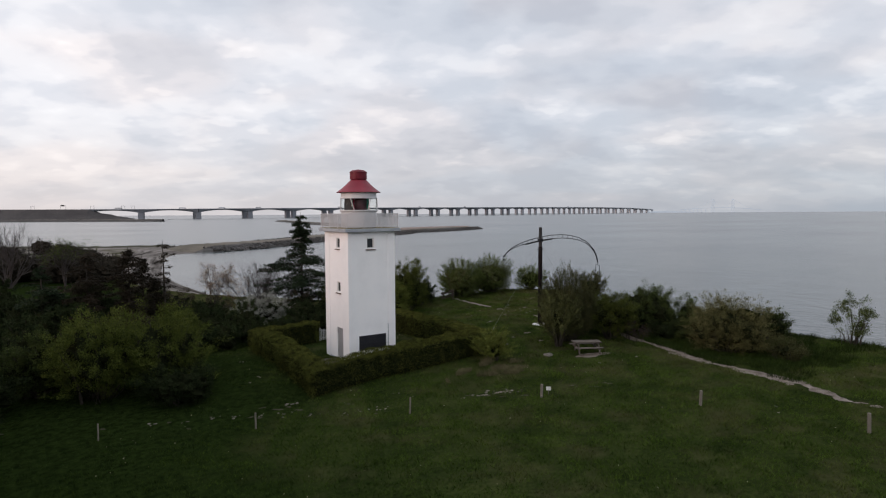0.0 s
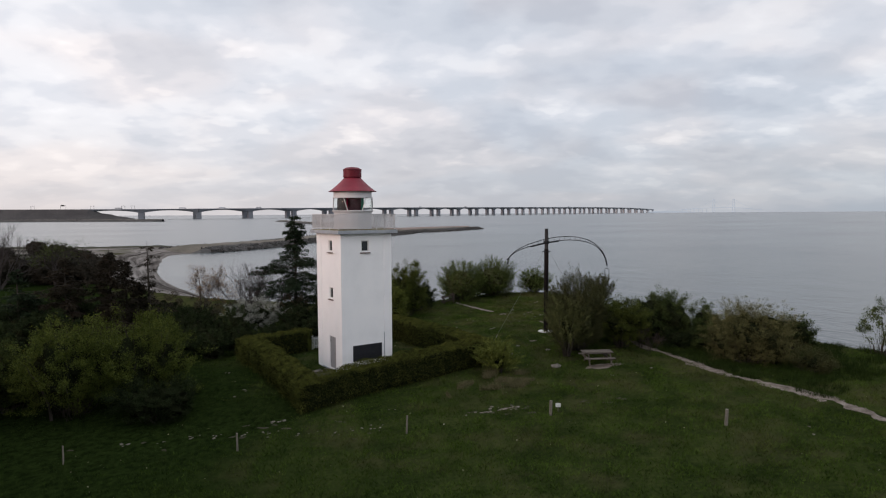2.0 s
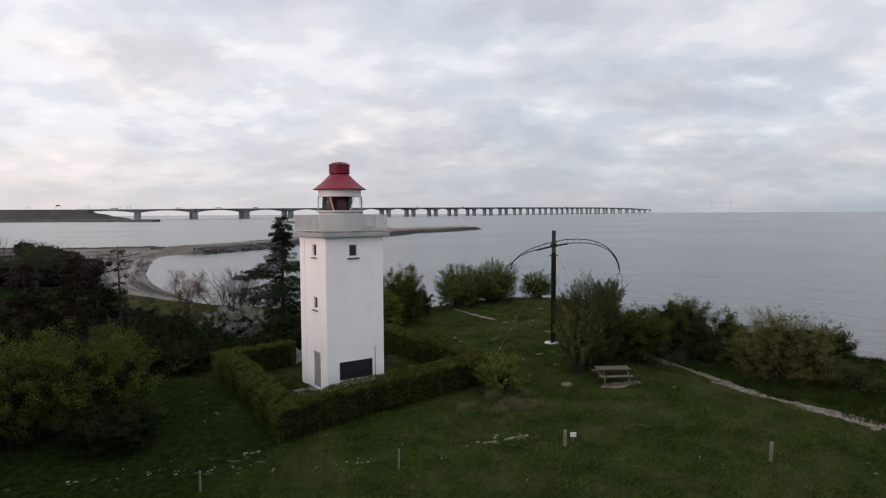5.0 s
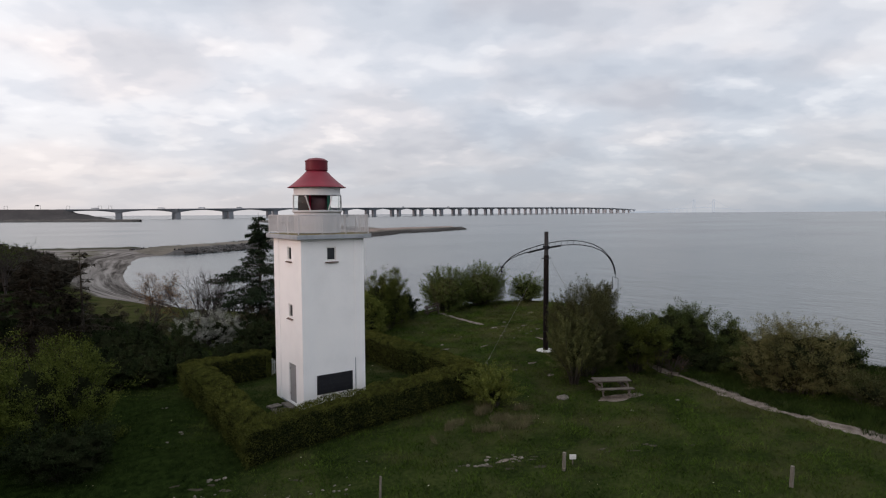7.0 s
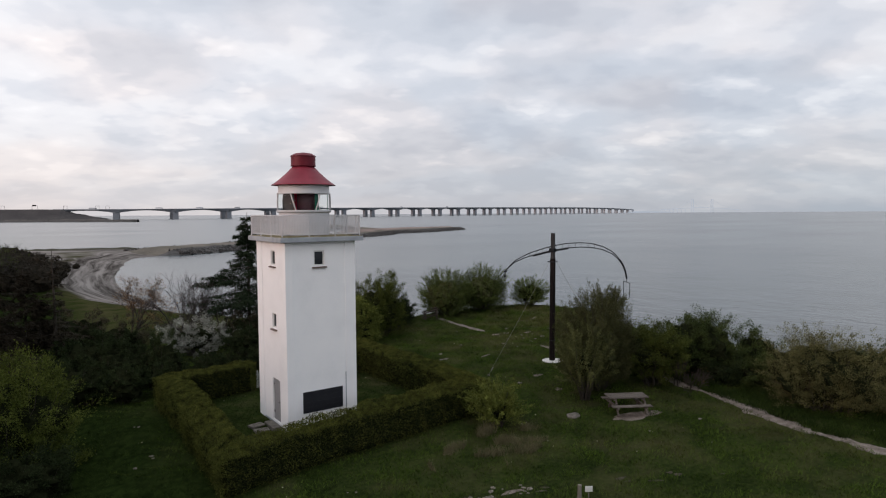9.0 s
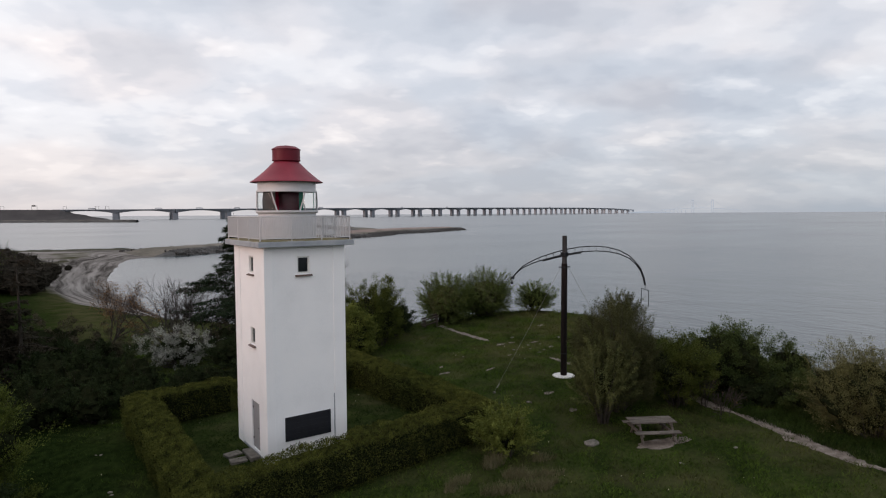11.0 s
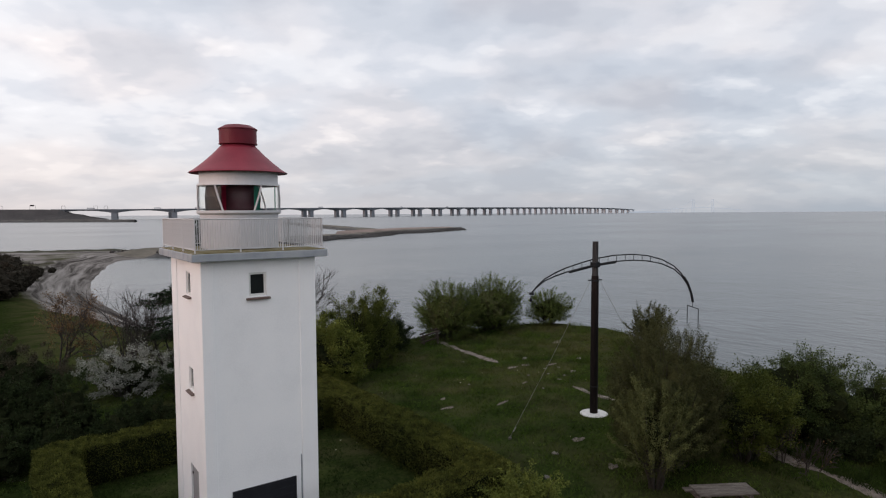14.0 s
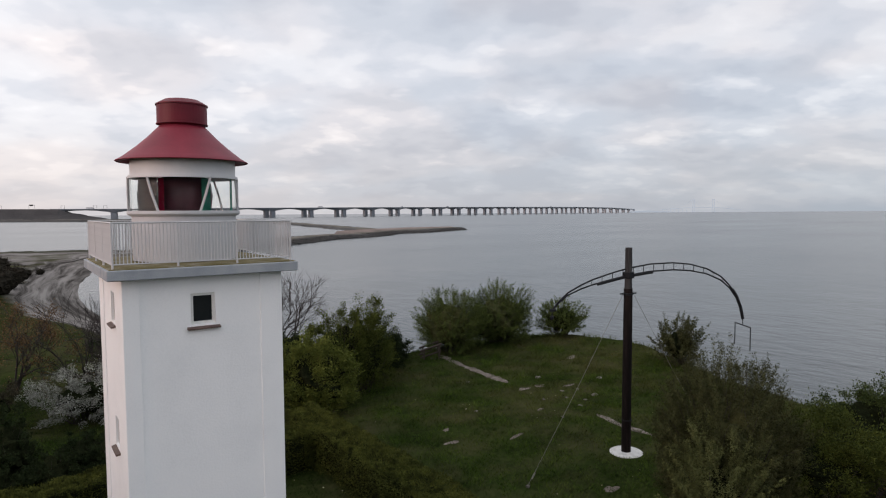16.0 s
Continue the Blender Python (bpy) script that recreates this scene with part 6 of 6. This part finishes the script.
conifer("spruce", -16.48, 22.23, 7.6, 3.0, 235, "broad brownish dark spruce in the thicket", M_NEEDLE, whorls=20, sparse=0.9)
conifer("spruce", -9.22, 21.66, 7.4, 3.3, 236, "broad brownish dark spruce in the thicket", M_NEEDLE_BROWN, whorls=20, sparse=0.8)

# the thicket on the low side: four kinds, repeated at other sizes and turns
kinds = [shrub("thicket_bush", -5.71, 17.5, 2.33, 2.22, 3.44, M_LEAF_DARK, 240, "dense dark green thicket bush on the slope", shoots=130, leaves=7400, size=0.13, fill=0.85, finer=1.4, group="thicket"),
         shrub("thicket_bush", -9.35, 23.93, 2.81, 2.61, 4.61, M_LEAF_DARK, 241, "dense dark green thicket bush on the slope", shoots=140, leaves=8000, size=0.14, fill=0.85, finer=1.4, group="thicket"),
         shrub("thicket_bush", -13.71, 14.49, 2.6, 2.4, 4.4, M_LEAF_DARK, 242, "dense dark green thicket bush on the slope", shoots=140, leaves=7800, size=0.14, fill=0.85, finer=1.4, group="thicket"),
         shrub("thicket_bush", -3.47, 22.91, 2.22, 2.22, 3.23, M_LEAF_DUSK, 243, "brownish budding thicket bush on the slope", shoots=160, leaves=5600, size=0.11, fill=1.1, finer=1.4, slim=0.25, group="thicket")]
woods = [shrub("wood_tree", -6, 96, 3, 2.9, 4.9, M_LEAF_WOOD, 260, "dark low tree of the wood behind the beach", "tree", shoots=160, leaves=2100, size=0.24, fill=1.0, finer=1.0, core=0.8, core_mat=M_LEAF_WOOD, feather=True, root=0.25, spiky=0.06, group="wood by the beach"),
         shrub("wood_tree", -12, 99, 3.2, 3, 5.2, M_LEAF_WOOD, 261, "brownish budding tree of the wood behind the beach", "tree", shoots=160, leaves=2100, size=0.24, fill=1.0, finer=1.0, slim=0.3, core=0.8, core_mat=M_LEAF_WOOD, feather=True, root=0.25, spiky=0.06, group="wood by the beach")]
spots = [(0, -0.8, 11.4, 0.55), (0, 1.2, 12.0, 0.6), (0, 3.4, 12.4, 0.6), (0, 5.6, 13.2, 0.68), (0, -2.8, 11.4, 0.58), (0, -5.0, 11.6, 0.66), (2, -6.8, 12.6, 0.62), (2, -2.4, 14.4, 0.66), (0, 0.4, 14.4, 0.5), (2, -5.2, 15.2, 0.7), (2, -8.6, 10.6, 0.55), (2, -2.6, 17.6, 0.55), (2, -4.4, 18.6, 0.7), (1, 7.96, 19.76, 0.8), (0, -3.78, 14.91, 0.7), (1, -6.44, 20, 0.75), (2, -17.71, 15.74, 1.0), (1, -20.5, 12, 1.0), (2, -16.27, 20.76, 1.1), (1, -12.86, 25.56, 1.05), (3, -5.83, 27.98, 1.1),
         (2, -20.91, 23.94, 1.1), (1, -17.36, 29.55, 1.0), (2, -22, 30, 1.1), (3, -11.43, 32.24, 0.9), (1, -25, 17, 1.1), (2, -23, 8, 0.9), (0, -19.8, 5.5, 0.9), (3, 5.23, 22.97, 0.7), (0, 9.22, 23.21, 0.9), (1, 11.26, 20.23, 0.85), (2, -27, 24, 1.2), (1, -24.5, 38, 1.2), (2, -20.54, 45.65, 1.1),
         (1, -7.71, 14.02, 0.55), (0, -11, 11.56, 0.7), (2, -28, 33, 1.2), (1, -13.77, 20.03, 0.9), (0, 3.79, 18.03, 0.75)]
rg = np.random.default_rng(77)
for kind, x, y, s in spots:
    copy_thing(kinds[kind], pose(x, y, h(x, y), 0, 0, rg.uniform(0, 360)) @ Matrix.Diagonal((s, s, s * rg.uniform(0.9, 1.1), 1)))
# the wood by the beach
for k in range(32):
    x, y = rg.uniform(-46, -9), rg.uniform(104, 180)
    if k < 18:
        x, y = rg.uniform(-34, -6.5), rg.uniform(100, 110)
    s = rg.uniform(0.9, 1.15) * float(np.interp(x, [-10, -3, 1], [1.0, 0.72, 0.45]))
    copy_thing(woods[int(k % 3 == 0)], pose(x, y, h(x, y), 0, 0, rg.uniform(0, 360)) @ Matrix.Diagonal((s * 1.1, s * 1.1, s, 1)))

for x, y, s in ((-5.0, 104, 0.95), (-3.2, 112, 0.85), (-2.0, 121, 0.75), (-0.8, 132, 0.72), (-4.2, 138, 0.8), (-6.5, 150, 0.9), (-3.2, 162, 0.7), (1.4, 147, 0.34), (4.2, 152, 0.3), (-8.5, 120, 1.0), (-7.5, 165, 0.95), (-9, 185, 1.0), (-14, 205, 1.1), (-4.5, 196, 0.5)):
    copy_thing(woods[int(y % 3 == 0)], pose(x, y, h(x, y), 0, 0, rg.uniform(0, 360)) @ Matrix.Diagonal((s * 1.15, s * 1.15, s, 1)))
# unseen tall bushes added beyond the view's left edge to shade the lawn
for x, y, s in ((-23.0, 1.0, 1.7), (-23.4, -5.0, 1.4), (-23.6, -11.0, 1.4), (-25.0, -17.5, 2.1), (-26.5, -25.0, 2.3), (-27.5, -33.0, 2.3), (-29.0, -2.0, 1.7), (-29.0, -12.0, 1.6), (-31.0, -22.0, 2.3)):
    copy_thing(kinds[1 + int(y) % 2], pose(x, y, h(x, y), 0, 0, rg.uniform(0, 360)) @ Matrix.Diagonal((s, s, s * 1.7, 1)))

# ---- grass ----


def blades(name, n, xr, yr, tall, width, mat, seed, label, keep=None, lean=0.5):
    rg = np.random.default_rng(seed)
    x, y = rg.uniform(*xr, n), rg.uniform(*yr, n)
    if keep is not None:
        ok = keep(x, y)
        x, y = x[ok], y[ok]
    tuft = np.sin(x * 2.3 + 1.7 * np.sin(y * 1.1)) * np.sin(y * 2.6 + 1.3 * np.sin(x * 0.8)) + 0.7 * np.sin(x * 5.1 + 2 * y) * np.sin(y * 4.7 - x) + rg.normal(0, 0.5, len(x))
    # blades thinned towards the low side, so dark ground shows in place of shade
    ok = (tuft > -0.55) & (rg.random(len(x)) < np.interp(x, [-20, -3], [0.3, 1.0]))
    x, y = x[ok], y[ok]
    n = len(x)
    z = land(x, y)
    clump = 0.55 + 0.9 * (0.5 + 0.5 * np.sin(x * 1.7 + 2 * np.sin(y * 0.9)) * np.sin(y * 1.4 + x * 0.3)) * rg.uniform(0.5, 1.2, n)
    az = rg.uniform(0, 2 * np.pi, n)
    b = rg.uniform(0, 2 * np.pi, n)
    tl = tall * clump
    root = np.stack([x, y, z - 0.01], 1)
    sv = np.stack([np.cos(b), np.sin(b), 0 * b], 1) * (width * rg.uniform(0.6, 1.3, n))[:, None]
    tip = root + np.stack([np.cos(az) * tl * lean, np.sin(az) * tl * lean, tl * rg.uniform(0.5, 1, n)], 1)
    v = np.stack([root - sv, root + sv, tip], 1).reshape(-1, 3)
    return tagged(np_part(name, v, np.arange(3 * n).reshape(n, 3), mat), label, "grass", kind="stuff")


def off_paths(x, y):
    ok = inside_distance(x, y) > 4.0
    for pts, w in (([(19.9, -5.0), (19.2, -8.8), (18.0, -12.9), (17.85, -17.6), (16.7, -22.6)], 0.36), ([(21.5, 19.16), (20.87, 15.61), (20.44, 11.23)], 0.2)):
        for (ax, ay), (bx, by) in zip(pts, pts[1:]):
            dx, dy = bx - ax, by - ay
            t = np.clip(((x - ax) * dx + (y - ay) * dy) / (dx * dx + dy * dy), 0, 1)
            ok &= np.hypot(x - ax - t * dx, y - ay - t * dy) > w
    # half of the grass is trodden away along the worn strip
    for (ax, ay), (bx, by) in zip(worn, worn[1:]):
        dx, dy = bx - ax, by - ay
        t = np.clip(((x - ax) * dx + (y - ay) * dy) / (dx * dx + dy * dy), 0, 1)
        ok &= (np.hypot(x - ax - t * dx, y - ay - t * dy) > 0.45) | (np.sin(x * 37.1 + y * 91.7) > 0.25)
    ok &= np.hypot(x - MX, y - MY) > 0.7
    ok &= np.hypot((x - 13.3) / 0.9, (y + 8.1) / 0.7) > 1
    ok &= ~((x > -0.1) & (x < W + 0.1) & (y > -0.1) & (y < DP + 0.1))
    return ok


# where the lawn's shade is painted with darker blades
def shaded_lawn(x, y):
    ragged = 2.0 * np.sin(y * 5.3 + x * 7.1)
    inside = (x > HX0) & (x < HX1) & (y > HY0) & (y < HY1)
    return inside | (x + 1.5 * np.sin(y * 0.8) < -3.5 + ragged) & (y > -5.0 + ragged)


blades("grass", 640000, (-21, 31), (-28, 27), 0.17, 0.015, M_GRASSBLADE, 301, "short green meadow grass", lambda x, y: off_paths(x, y) & ~shaded_lawn(x, y), 0.65)
blades("grass", 250000, (-21, 9), (-8, 27), 0.13, 0.014, M_RANK_SHADE, 305, "dark green grass between hedge and bushes, coloured for shade", lambda x, y: off_paths(x, y) & shaded_lawn(x, y), 0.7)
blades("tall_grass", 24000, (3.0, 9.5), (-8.6, -4.4), 0.42, 0.008, M_DRYGRASS, 302, "dry straw-coloured tall grass by the hedge", lambda x, y: (np.hypot((x - 6.3) / 3.0, (y + 6.5) / 1.7) < 1) & (np.sin(x * 2.1 + 2 * np.sin(y * 1.7)) * np.sin(y * 2.3 + x) > 0.25), 0.35)
blades("tall_grass", 60000, (17.6, 29), (-19.5, -3), 0.45, 0.014, M_RANK_SHADE, 303, "rank green grass along the cliff edge", lambda x, y: (inside_distance(x, y) > 4.5) & (np.hypot(x - np.interp(y, [-22, -13.6, -9.2, -5.2], [16.5, 17.35, 18.25, 19.4]), 0) > 0.7) & (np.sin(x * 1.3 + np.sin(y)) * np.sin(y * 1.1 + 1) > -0.3), 0.4)
blades("tall_grass", 26000, (21, 34), (-2, 18), 0.42, 0.014, M_GRASSBLADE, 304, "rough olive herbs along the cliff top", lambda x, y: (inside_distance(x, y) > 4.0) & (np.sin(x * 1.9 + np.sin(y * 1.3)) * np.sin(y * 1.5 + 0.6 * x) > 0.05), 0.5)
# scattered small flowers
rf = np.random.default_rng(401)
fx, fy = rf.uniform(-16, 24, 420), rf.uniform(-26, 12, 420)
ok = off_paths(fx, fy) & (np.sin(fx * 0.6) * np.sin(fy * 0.5 + 1) > -0.2)
fx, fy = fx[ok], fy[ok]
v, f = leaves_np(np.stack([fx, fy, land(fx, fy) + 0.12], 1), 0.05, rf, along=np.tile(np.array([1.0, 0, 0]), (len(fx), 1)), slim=0.5)
tagged(np_part("wildflowers", v, f, M_FLOWER), "tiny pale flowers scattered through the meadow grass", "flowers", kind="stuff")
